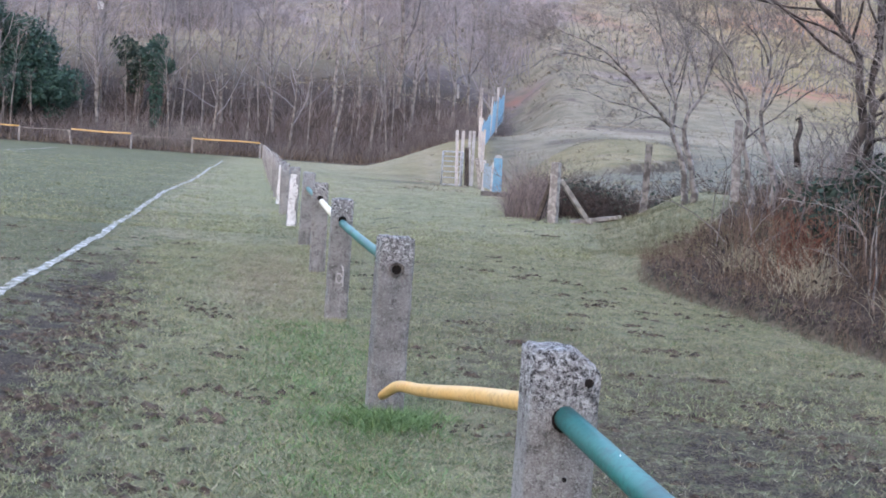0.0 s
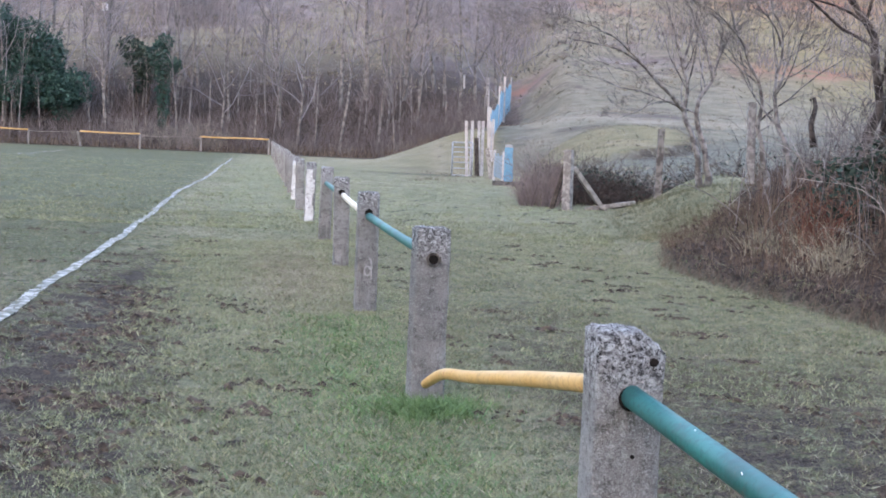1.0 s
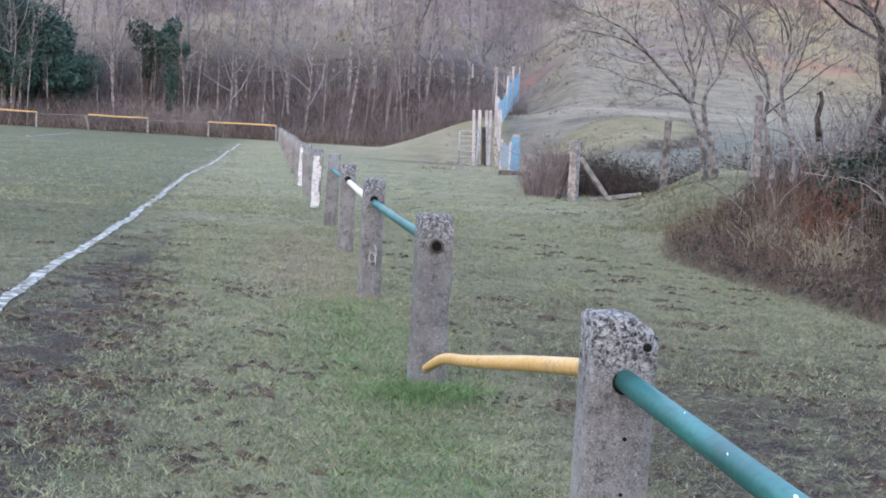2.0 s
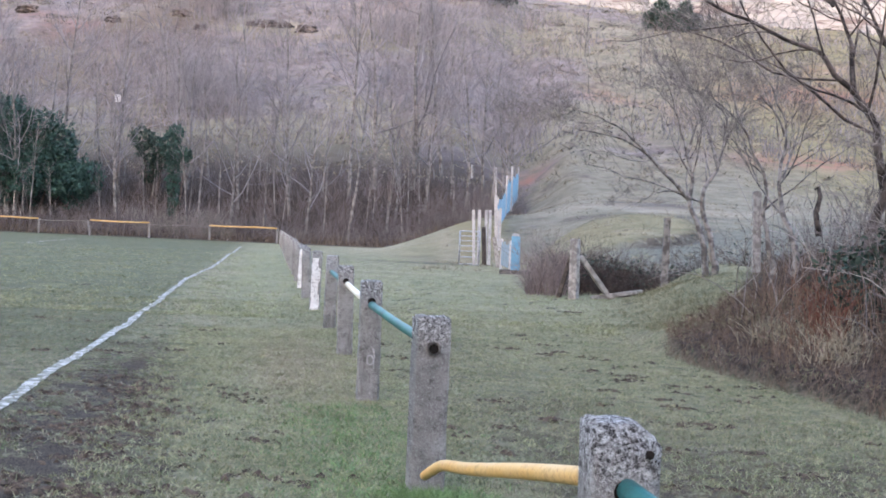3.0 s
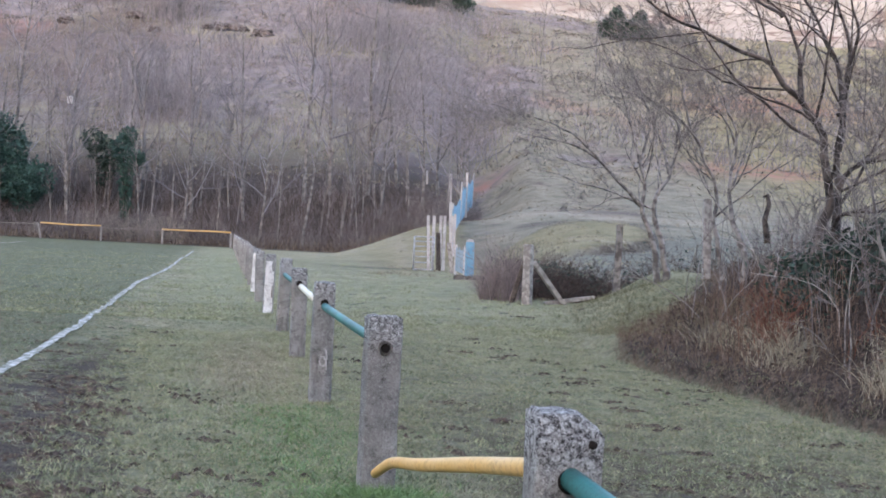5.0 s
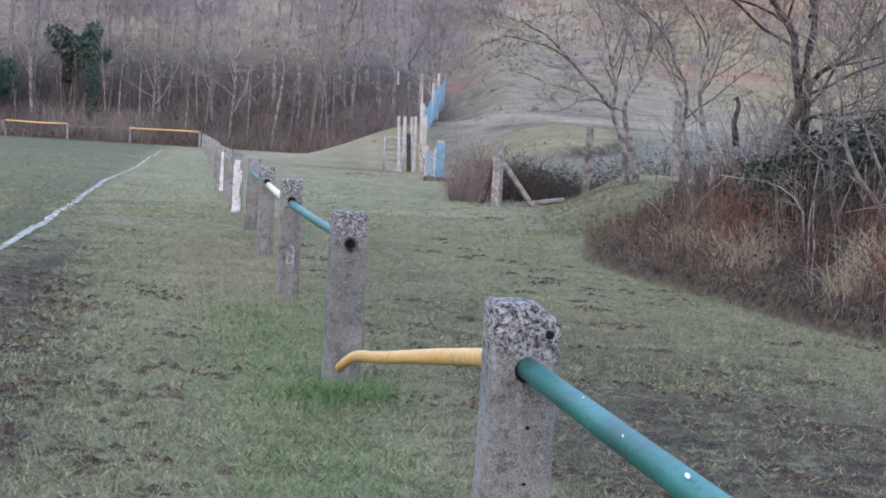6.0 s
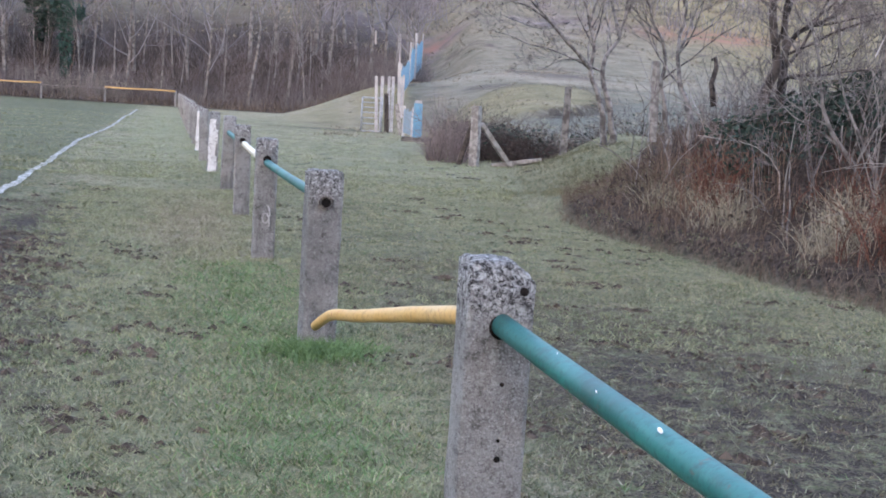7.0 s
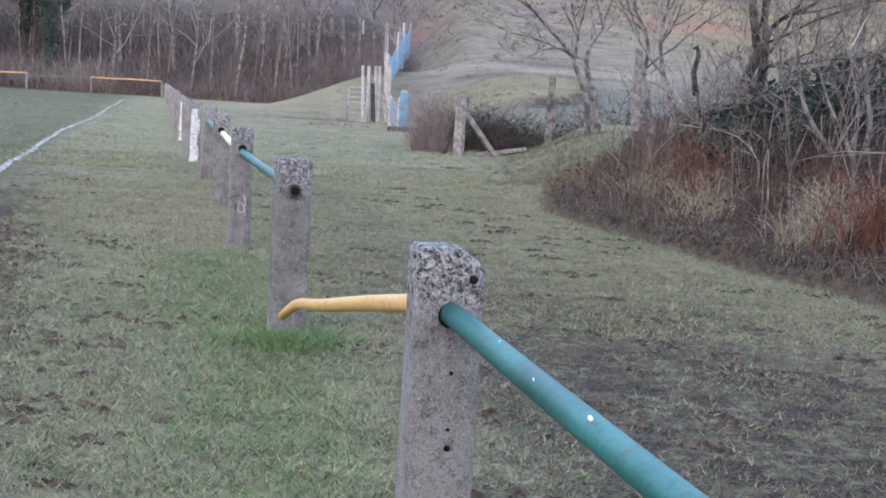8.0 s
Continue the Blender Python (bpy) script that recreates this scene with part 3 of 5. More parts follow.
# far end rail
END_Y = 84.6
end_x = [-16.2, -21.2, -25.7, -30.1, -34.0, -38.4, -43, -47.5, -52]
for i, x in enumerate(end_x):
    o = concrete_post(40 + i, Vector((x, END_Y, gz(x, END_Y))), 1.12, False, (0, -12 if i == 3 else 0), wide=0.14)
    o["group"] = "posts of the end rail"
for i in range(len(end_x) - 1):
    if i in (1, 3, 6):
        pts = [Vector((end_x[i] + (end_x[i + 1] - end_x[i]) * s / 6, END_Y - 0.1, 1.0 + 0.03 * math.sin(s))) for s in range(7)]
        r, mt, lb = 0.02, TIMBER, "thin grey bare rail along the pitch end"
    else:
        pts = [Vector((end_x[i] + (end_x[i + 1] - end_x[i]) * s / 6, END_Y - 0.1, 1.10 + 0.02 * math.sin(s + i))) for s in range(7)]
        r, mt, lb = 0.055, YELLOW, "yellow painted pipe rail along the pitch end"
    o = rail(pts, r, mt, lb)
    o["group"] = "pipes of the end rail"

# ---------------------------------------------------------------- pitch lines
def chalk_line(pts, width, label):
    line = curve_points(pts, 110)
    v, f = [], []
    for i, p in enumerate(line):
        d = (line[min(i + 1, len(line) - 1)] - line[max(i - 1, 0)]).normalized()
        s = Vector((d.y, -d.x, 0))
        wob = 0.06 * noise.noise(Vector((p.y * 0.35, p.x * 0.3, 4))) + 0.13 * noise.noise(Vector((p.y * 0.09, 0, 9))) * min(1, p.y / 25)
        for e in (-1, 1):
            w = width * (0.5 + 0.30 * noise.noise(Vector((p.y * 2.1, e * 5, 1))) + 0.12 * noise.noise(Vector((p.y * 9, e * 5, 1))))
            q = p + s * (e * w + wob)
            v.append((q.x, q.y, gz(q.x, q.y) + 0.012))
    for i in range(len(line) - 1):
        f.append((2 * i, 2 * i + 1, 2 * i + 3, 2 * i + 2))
    ob = mesh_object("pitch_line", v, f, CHALK)
    tagged(ob, label, "pitch marking", kind="structure")


chalk_line([(-2.2, 2.0, 0), (-3.6, 8.8, 0), (-5.05, 15.9, 0), (-6.8, 24.9, 0), (-10.6, 45, 0), (-14.9, 66.8, 0)], 0.105, "wobbly white touchline chalked on the grass")
chalk_line([(-40, 53, 0), (-22.8, 54.2, 0), (-22.9, 56, 0), (-25.4, 68.9, 0)], 0.12, "faint white pitch marking on far grass")

# ---------------------------------------------------------------- trees
def grow(rng, p, d, length, r, level, spec, out):
    """One branch and what grows from it; spec: per level kids, spread, ratio, wobble, up."""
    kids, spread, ratio, wob, up = spec[level]
    n = 6 if level == 0 else (6 if level == 1 else 4)
    pts, rad, dirs = [p.copy()], [r], [d.copy()]
    for i in range(n):
        d = (d + Vector((rng.uniform(-1, 1), rng.uniform(-1, 1), rng.uniform(-1, 1) + up)) * wob).normalized()
        p = p + d * (length / n)
        pts.append(p.copy()), rad.append(r * (1 - 0.72 * (i + 1) / n)), dirs.append(d.copy())
    out.append((level, pts, rad))
    sprout(rng, pts, rad, dirs, length, level, spec, out, kids, spread, ratio, (0.2 if spread >= 45 else 0.42) if level == 0 else 0.25)


def sprout(rng, pts, rad, dirs, length, level, spec, out, kids, spread, ratio, start=0.25):
    if level + 1 >= len(spec):
        return
    n = len(pts) - 1
    for k in range(kids):
        t = start + (1 - start) * (k + rng.uniform(0.1, 0.9)) / kids
        i = min(int(t * n), n - 1)
        q = pts[i].lerp(pts[i + 1], t * n - i)
        axis = dirs[i].cross(Vector((rng.uniform(-1, 1), rng.uniform(-1, 1), rng.uniform(-1, 1)))).normalized()
        nd = Matrix.Rotation(radians(spread * rng.uniform(0.6, 1.3)), 3, axis) @ dirs[i]
        if nd.z < -0.25:
            nd.z *= -0.3
        grow(rng, q, nd.normalized(), length * ratio * rng.uniform(0.65, 1.25) * (1.15 - 0.5 * t), rad[i] * 0.46, level + 1, spec, out)


def tree_parts(out, bark, twig, parent, split=1, thin=0.004):
    for name, test, mt in (("trunk", lambda l: l <= split, bark), ("crown", lambda l: l > split, twig)):
        v, f = [], []
        for level, pts, rad in out:
            if test(level):
                tube(v, f, pts, [max(q, thin) for q in rad], 7 if level == 0 else (5 if level == 1 else 3), cap=False)
        if v:
            mesh_object(name, v, f, mt, parent, smooth=True)


def guided_tree(seed, limbs, spec, bark, twig, label, kind="tree"):
    """A bare tree; limbs: guide points from the root up, with the radius at the foot."""
    rng = random.Random(seed)
    root = Vector(limbs[0][0][0])
    ob = new("bare_tree")
    ob.location = root
    out = []
    for guide, r, kids in limbs:
        if guide[0][2] - gz(guide[0][0], guide[0][1]) < 1.3:
            foot = Vector((guide[0][0] + 0.03, guide[0][1], gz(guide[0][0], guide[0][1]) - 0.1))
            guide = [foot] + list(guide)
            r *= 1.1
        pts = [Vector(q) - root for q in curve_points(guide, 5)]
        pts = [q + noise.noise_vector(q * 2.3 + Vector((seed, 0, 0))) * (0.03 + 0.6 * r) * (1.0 if i else 0.0) for i, q in enumerate(pts)]
        n = len(pts) - 1
        rad = [r * (1 - 0.90 * (i / n) ** 0.55) for i in range(n + 1)]
        dirs = [(pts[min(i + 1, n)] - pts[max(i - 1, 0)]).normalized() for i in range(n + 1)]
        length = sum((pts[i + 1] - pts[i]).length for i in range(n))
        out.append((0, pts, rad))
        sprout(rng, pts, rad, dirs, length, 0, spec, out, kids, spec[0][1], spec[0][2], 0.3)
    tree_parts(out, bark, twig, ob, 1, 0.0026)
    tagged(ob, label, kind, "bare trees on the bank")
    return ob


BANK_SPEC = [(8, 46, 0.46, 0.1, 0.1), (6, 46, 0.58, 0.26, 0.25), (4, 46, 0.62, 0.30, 0.2), (3, 44, 0.60, 0.32, 0.15), (0, 0, 0, 0.32, 0.15)]

guided_tree(1, [
    ([(4.24, 23.7, 1.03), (4.06, 23.76, 1.71), (3.89, 23.82, 2.29), (3.88, 23.89, 2.8), (3.79, 23.95, 3.29), (3.65, 24.01, 3.82), (3.42, 24.07, 4.46), (2.88, 24.2, 5.71)], 0.088, 8),
    ([(3.88, 23.8, 2.29), (3.56, 23.6, 2.57), (2.9, 23.4, 3.17), (2.19, 23.2, 3.7), (1.61, 23.0, 3.89), (0.14, 22.6, 4.19)], 0.055, 9),
    ([(3.0, 23.5, 3.1), (2.48, 23.24, 3.37), (1.95, 22.98, 3.48), (1.38, 22.72, 3.44), (0.34, 22.2, 2.94)], 0.032, 8),
    ([(3.71, 23.8, 2.45), (3.27, 23.53, 2.39), (2.85, 23.27, 2.18), (2.38, 23.0, 1.99)], 0.026, 6),
    ([(3.79, 23.9, 3.17), (3.96, 24.07, 3.6), (4.09, 24.25, 4.15), (4.05, 24.43, 4.76), (3.88, 24.6, 5.44)], 0.04, 8),
    ([(4.41, 23.8, 1.08), (4.26, 23.86, 1.74), (4.13, 23.91, 2.35), (4.34, 23.97, 2.72), (4.47, 24.02, 2.98), (4.62, 24.13, 3.8), (4.51, 24.19, 4.27), (4.34, 24.3, 5.4)], 0.09, 8),
    ([(4.46, 24.0, 2.98), (4.35, 24.11, 3.38), (4.17, 24.23, 3.91), (3.96, 24.34, 4.39), (3.52, 24.57, 5.49), (3.14, 24.8, 6.49)], 0.05, 9),
    ([(4.57, 24.1, 3.38), (4.78, 24.18, 3.81), (4.98, 24.25, 4.23), (5.08, 24.32, 4.77), (5.06, 24.4, 5.32)], 0.04, 7),
], BANK_SPEC, BARK, TWIG, "spreading bare grey-barked tree with twin trunks on the bank")

guided_tree(2, [
    ([(4.61, 19.5, 1.11), (4.51, 19.49, 1.53), (4.45, 19.48, 2.0), (4.42, 19.47, 2.51), (4.27, 19.46, 2.83), (3.98, 19.43, 3.39), (3.76, 19.42, 3.62), (3.18, 19.4, 3.98)], 0.07, 9),
    ([(3.99, 19.5, 3.4), (3.88, 19.6, 3.83), (3.77, 19.7, 4.22), (3.57, 19.8, 4.67), (3.48, 19.9, 5.07)], 0.032, 8),
    ([(4.83, 18.9, 1.18), (4.76, 18.96, 1.67), (4.66, 19.02, 1.95), (4.58, 19.08, 2.4), (4.57, 19.14, 2.68), (4.67, 19.2, 2.97), (4.66, 19.26, 3.44), (4.36, 19.38, 4.18), (3.98, 19.5, 4.82)], 0.072, 10),
    ([(4.62, 19.1, 3.19), (4.44, 18.97, 3.54), (4.18, 18.83, 3.75), (3.92, 18.7, 4.0)], 0.03, 7),
    ([(4.58, 19.0, 2.49), (4.78, 19.2, 2.92), (4.93, 19.4, 3.37), (4.94, 19.6, 3.86)], 0.03, 7),
], BANK_SPEC, BARK, TWIG, "slender leaning bare tree with crooked stems on the bank")

guided_tree(3, [
    ([(4.39, 13.75, 1.34), (4.47, 13.74, 1.7), (4.53, 13.73, 2.03), (4.45, 13.71, 2.56), (4.29, 13.7, 2.98), (4.1, 13.69, 3.18), (3.77, 13.66, 3.63), (3.54, 13.65, 3.79), (2.88, 13.63, 3.98), (2.32, 13.61, 4.31), (1.92, 13.6, 4.45)], 0.092, 13),
    ([(2.31, 13.6, 4.31), (2.21, 13.6, 4.58), (2.07, 13.6, 4.9), (1.94, 13.6, 5.28)], 0.016, 6),
    ([(4.14, 13.8, 3.23), (4.12, 13.88, 3.64), (4.1, 13.95, 3.92), (3.93, 14.03, 4.3), (3.48, 14.18, 4.8), (2.93, 14.32, 5.35), (2.71, 14.4, 5.65)], 0.045, 10),
    ([(3.92, 14.0, 4.29), (3.55, 13.88, 4.46), (3.12, 13.75, 4.7), (2.86, 13.62, 4.96), (2.7, 13.5, 5.25)], 0.028, 8),
    ([(4.72, 14.0, 1.38), (4.71, 14.02, 1.78), (4.72, 14.04, 2.18), (4.7, 14.07, 3.0), (4.67, 14.09, 3.62), (4.55, 14.11, 3.96), (4.18, 14.14, 4.57), (3.5, 14.2, 5.48)], 0.085, 11),
    ([(4.67, 14.0, 3.13), (4.76, 14.1, 3.62), (4.81, 14.2, 3.98), (4.68, 14.3, 4.51), (4.53, 14.5, 5.07), (4.4, 14.7, 5.92)], 0.05, 10),
    ([(4.73, 14.0, 3.6), (4.78, 13.85, 4.16), (4.61, 13.7, 4.55), (4.34, 13.4, 5.33)], 0.035, 8),
    ([(4.62, 13.85, 1.75), (4.77, 13.5, 1.95), (5.14, 13.2, 2.0), (5.7, 13.0, 2.12)], 0.045, 7),
    ([(4.70, 13.99, 2.25), (5.24, 14.02, 2.7), (5.69, 13.85, 3.5), (6.12, 13.66, 4.4)], 0.055, 9),
], BANK_SPEC, BARKD, TWIG, "large dark bare tree with several stems on the bank")

guided_tree(4, [
    ([(4.75, 11.5, 0.95), (4.68, 11.55, 1.05), (4.45, 11.6, 1.4), (4.31, 11.65, 1.79), (4.26, 11.7, 2.18), (4.23, 11.75, 2.52), (4.17, 11.8, 3.6)], 0.046, 9),
    ([(5.25, 11.9, 1.0), (5.24, 11.94, 1.14), (5.18, 11.98, 1.85), (5.1, 12.02, 2.25), (5.04, 12.06, 2.6), (4.93, 12.1, 3.7)], 0.052, 9),
    ([(4.86, 11.3, 0.95), (4.8, 11.35, 1.09), (4.6, 11.4, 1.46), (4.48, 11.45, 1.8), (4.44, 11.5, 2.18), (4.35, 11.6, 3.2)], 0.034, 8),
    ([(3.81, 10.6, 0.32), (3.83, 10.72, 0.52), (3.84, 10.84, 0.83), (3.85, 10.96, 1.02), (3.7, 11.08, 1.19), (3.59, 11.2, 1.27)], 0.014, 3),
    ([(3.85, 10.96, 1.0), (3.9, 10.97, 1.43), (3.97, 10.98, 1.54), (4.0, 11.0, 1.85)], 0.010, 3),
], BANK_SPEC, BARK, TWIG, "thin bare saplings crowded together on the bank")

# crooked dead stem and weathered stumps of an old fence
pipe("stem", [(4.77, 17.32, 1.58), (4.71, 17.33, 1.91), (4.76, 17.32, 2.16), (4.73, 17.33, 2.31), (4.68, 17.34, 2.26)], [0.05, 0.04, 0.035, 0.03, 0.02], BARKD, tagged(new("dead_stem"), "crooked broken dead stem among brambles", "dead branch"))


def timber_post(a, b, r, label, material=TIMBER, kind="fence post", name="timber_post", group="", z0=0.2):
    """A weathered square post from its foot to its top."""
    a, b = Vector(a), Vector(b)
    ob = new(name)
    bm = box(2 * r, 2 * r, (b - a).length + z0, 0.012, 5, 0.012, int(a.x * 10), 0.92)
    for v in bm.verts:
        v.co.z -= z0
    part("post", bm, material, ob)
    ob.matrix_world = Matrix.Translation(a) @ (b - a).to_track_quat("Z", "Y").to_matrix().to_4x4()
    tagged(ob, label, kind, group)
    return ob


timber_post((1.82, 26.68, -0.01), (1.80, 26.69, 1.37), 0.10, "thick weathered strainer post beside the ditch")
timber_post((2.62, 27.13, 0.11), (1.93, 26.78, 0.98), 0.06, "slanting timber strut propped against a strainer post", kind="strut", name="timber_strut")
timber_post((3.79, 26.18, 0.50), (3.80, 26.18, 1.93), 0.075, "upright grey fence post beside the ditch", BARK)
timber_post((1.50, 26.95, 0.04), (1.74, 26.85, 0.98), 0.05, "dark slanting prop behind a strainer post", DARKWOOD, "strut", "timber_strut")
timber_post((4.45, 19.97, 1.14), (4.41, 19.97, 2.32), 0.07, "old grey fence post among brambles")
timber_post((2.25, 27.05, 0.01), (3.45, 27.33, 0.21), 0.05, "fallen grey timber rail lying by the ditch", kind="timber", name="fallen_timber", z0=0)

# ---------------------------------------------------------------- gate and blue-and-white posts by the hill path
def gate():
    a, b = Vector((-1.65, 50.41, -0.01)), Vector((-0.79, 50.43, -0.00))
    ob = new("field_gate")
    ob.location = a
    w = b - a
    up = Vector((0, 0, 1.42))
    o = Vector((0, 0, 0.05))
    for q in (Vector(), w):
        pipe("upright", [o + q, o + q + up], 0.035, GALV, ob, 8)
    for k in range(7):
        z = Vector((0, 0, 1.42 * (k / 6) ** 0.85))
        pipe("bar", [o + z, o + z + w], 0.022 if 0 < k < 6 else 0.032, GALV, ob, 8)
    tagged(ob, "galvanised tubular steel field gate, closed, on rough grass", "gate")


gate()


def pale(px_foot, px_top, r, material, label, group):
    return timber_post(px_foot, px_top, r, label, material, "post", "tall_post", group)


for foot, top in (((-0.99, 50.43, -0.03), (-1.11, 50.43, 2.40)), ((-0.83, 51.13, -0.05), (-0.86, 51.13, 2.42)), ((-0.52, 51.94, -0.01), (-0.57, 51.94, 2.45)), ((-0.37, 52.44, -0.02), (-0.40, 52.44, 2.46))):
    pale(foot, top, 0.07, WHITEWASH, "tall white painted post by the field gate", "white posts by the gate")
timber_post((0.08, 48.44, -0.04), (-0.16, 48.44, 1.27), 0.09, "leaning grey timber post beside the gate")
pale((-0.56, 51.44, 0.00), (-0.66, 51.44, 1.69), 0.10, DARKWOOD, "short dark timber post beside the gate", "white posts by the gate")
blue = timber_post((0.66, 40.94, -0.01), (0.64, 40.94, 1.35), 0.16, "stout blue painted post with a pale cap, on a stone slab", BLUE, "post", "blue_post")

cap = part("cap", box(0.26, 0.26, 0.16, 0.03, 1, 0.01, 3), WHITEWASH, blue, "pale worn cap")
cap.location = (0, 0, 1.30)
foot = Vector((0.66, 40.94, -0.01))
slab = part("stone_slab", box(1.1, 0.7, 0.22, 0.03, 1, 0.02, 5), simple("dark_stone", (0.05, 0.045, 0.04), (0.14, 0.125, 0.11), 5, 0.95, bump=0.6))
slab.location = (foot.x, foot.y, gz(foot.x, foot.y) - 0.08)
tagged(slab, "dark mossy stone slab under the blue post", "stone slab")

# blue and white fence that climbs the hill path
def blue_fence(feet, high, label, boards=BLUE):
    ob = new("blue_fence")
    o = Vector(feet[0])
    ob.location = o
    for i, f in enumerate(feet):
        f = Vector(f) - o
        bm = box(0.11, 0.11, high * 1.25, 0.01, 2, 0.01, i)
        p = part("post", bm, WHITEWASH, ob, "tall white post")
        p.location = f - Vector((0, 0, 0.1))
        if i + 1 < len(feet):
            g = Vector(feet[i + 1]) - o
            n = 7
            for k in range(n):
                q = f.lerp(g, (k + 0.5) / n)
                bm = box((g - f).length / n * 0.8, 0.03, high * random.Random(k + i).uniform(0.86, 1.0), 0.004)
                b = part("board", bm, boards, ob)
                b.location = q + Vector((0, 0, 0.05))
                b.rotation_euler[2] = math.atan2(g.y - f.y, g.x - f.x)
    tagged(ob, label, "fence")
    return ob


blue_fence([(0.06, 55.94, 0.76), (-0.11, 61.94, 1.47), (0.36, 73.94, 2.49)], 1.6, "faded blue board fence with white posts climbing the hill")
blue_fence([(0.38, 77.94, 2.55), (0.82, 87.94, 3.35), (1.38, 95.93, 4.23)], 2.3, "bright blue board fence with tall white posts on the hill")
blue_fence([(0.17, 45.94, 0.13), (0.50, 42.94, 0.10)], 0.95, "low faded blue-grey boarding beside the gate", FADED)
for foot, top in (((-0.62, 94.94, 4.70), (-0.65, 94.94, 7.00)), ((-0.39, 94.94, 4.70), (-0.46, 94.94, 6.82)), ((-1.55, 97.93, 4.87), (-1.61, 97.93, 6.77)), ((-2.49, 97.91, 6.17), (-2.52, 97.91, 7.12)), ((0.81, 85.94, 3.30), (0.76, 85.94, 6.43)), ((-0.09, 59.94, 0.88), (-0.22, 59.94, 3.38)), ((0.03, 57.94, 0.77), (-0.02, 57.94, 2.59))):
    pale(foot, top, 0.085, WHITEWASH, "tall white painted post on the hill path", "white posts on the hill")

# ---------------------------------------------------------------- woods
def bare_tree_model(seed, h, bark, twig, spec, r, lean=0.06, thin=0.007):
    rng = random.Random(seed)
    ob = new("bare_tree")
    out = []
    grow(rng, Vector((0, 0, -0.3)), Vector((rng.uniform(-lean, lean), rng.uniform(-lean, lean), 1)).normalized(), h, r, 0, spec, out)
    tree_parts(out, bark, twig, ob, 0, thin)
    return ob


BIRCH_SPEC = [(15, 38, 0.30, 0.05, 0.6), (5, 40, 0.48, 0.16, 0.5), (4, 38, 0.5, 0.2, 0.4), (0, 0, 0, 0.2, 0.3)]
WIDE_SPEC = [(12, 56, 0.55, 0.10, 0.4), (7, 46, 0.5, 0.2, 0.5), (6, 38, 0.55, 0.2, 0.4), (0, 0, 0, 0.2, 0.3)]
POLE_SPEC = [(11, 32, 0.24, 0.05, 0.6), (5, 38, 0.45, 0.16, 0.5), (3, 38, 0.5, 0.2, 0.4), (0, 0, 0, 0.2, 0.3)]
models = []
for s in range(4):
    models.append(tagged(bare_tree_model(60 + s, 12.5 + s, BIRCH, TWIGHAZE, BIRCH_SPEC, 0.15), "bare slender birch with pale trunk among dark undergrowth", "tree", "bare trees of the wood"))
for s in range(3):
    models.append(tagged(bare_tree_model(70 + s, 8 + s, BIRCH, TWIG, POLE_SPEC, 0.085, 0.12), "thin bare pole-like young tree in the wood", "tree", "bare trees of the wood"))
for s in range(3):
    models.append(tagged(bare_tree_model(80 + s, 12 + s, BIRCH, TWIGHAZE, WIDE_SPEC, 0.16, 0.08, 0.008), "bare wide-crowned grey tree on the wooded slope", "tree", "bare trees of the wood"))
rng = random.Random(5)
spots = []
for k in range(70):
    x = rng.uniform(-58, 2)
    y = 87.5 + abs(rng.gauss(0, 1)) * 13 + 0.08 * max(0, x + 10)
    if y > 140 or (x > -6 and y < 92):
        continue
    spots.append((x, y, rng.randrange(len(models))))
for k in range(12):
    spots.append((rng.uniform(4, 34), rng.uniform(128, 175), rng.randrange(3, 7)))
for k in range(14):
    y = rng.uniform(98, 136)
    spots.append((rng.uniform(-58, 4 - 0.08 * (y - 94)), y, rng.randrange(7, 10)))
for k in range(44):
    x = rng.uniform(-50, -3)
    spots.append((x, 87 + abs(rng.gauss(0, 4)) + 0.3 * max(0, x + 9), rng.randrange(4, 7)))
spots = [(x, y, i, rng.uniform(0.5, 0.98)) for x, y, i in spots]
for x, y, i, k in ((-31.5, 94, 0, 1.12), (-21, 92.5, 1, 1.0), (-17.2, 94, 2, 1.0), (-12.4, 95, 3, 1.18), (-10.6, 97, 8, 1.25), (-7.4, 97, 9, 1.3), (-5.0, 99, 2, 1.15), (-37, 96, 3, 1.1), (-26.5, 99, 7, 1.1)):
    spots.append((x, y, i, k))
used = set()
for x, y, i, k in spots:
    m = Matrix.Translation((x, y, gz(x, y))) @ pose(0, 0, 0, 0, 0, rng.uniform(0, 360)) @ Matrix.Scale(k, 4)
    if i not in used:
        used.add(i)
        models[i].matrix_world = m
    else:
        c = copy_thing(models[i], m.normalized())
        c.scale = m.to_scale()
for i, ob in enumerate(models):
    if i not in used:
        ob.location = (-20 - i, 110, gz(-20 - i, 110))


def leaf_cloud(rng, centre_list, count, size, squash=1.0):
    """Many small leaves on the skins of a few uneven lumps."""
    v, f = [], []
    for (c, r) in centre_list:
        c = Vector(c)
        n = int(count * r * r)
        for k in range(n):
            d = Vector((rng.gauss(0, 1), rng.gauss(0, 1), rng.gauss(0, 1))).normalized()
            rr = r * (0.72 + 0.4 * noise.noise(d * 2.3 + c * 0.7)) * rng.uniform(0.75, 1.05)
            p = c + Vector((d.x * rr, d.y * rr, d.z * rr * squash))
            a = Vector((rng.gauss(0, 1), rng.gauss(0, 1), rng.gauss(0, 1))).normalized()
            b = a.orthogonal().normalized() * size * rng.uniform(0.5, 1.1)
            a = a * size * rng.uniform(0.5, 1.1)
            i = len(v)
            v += [p - a, p + b * 0.6, p + a, p - b * 0.6]
            f.append((i, i + 1, i + 2, i + 3))
    return v, f


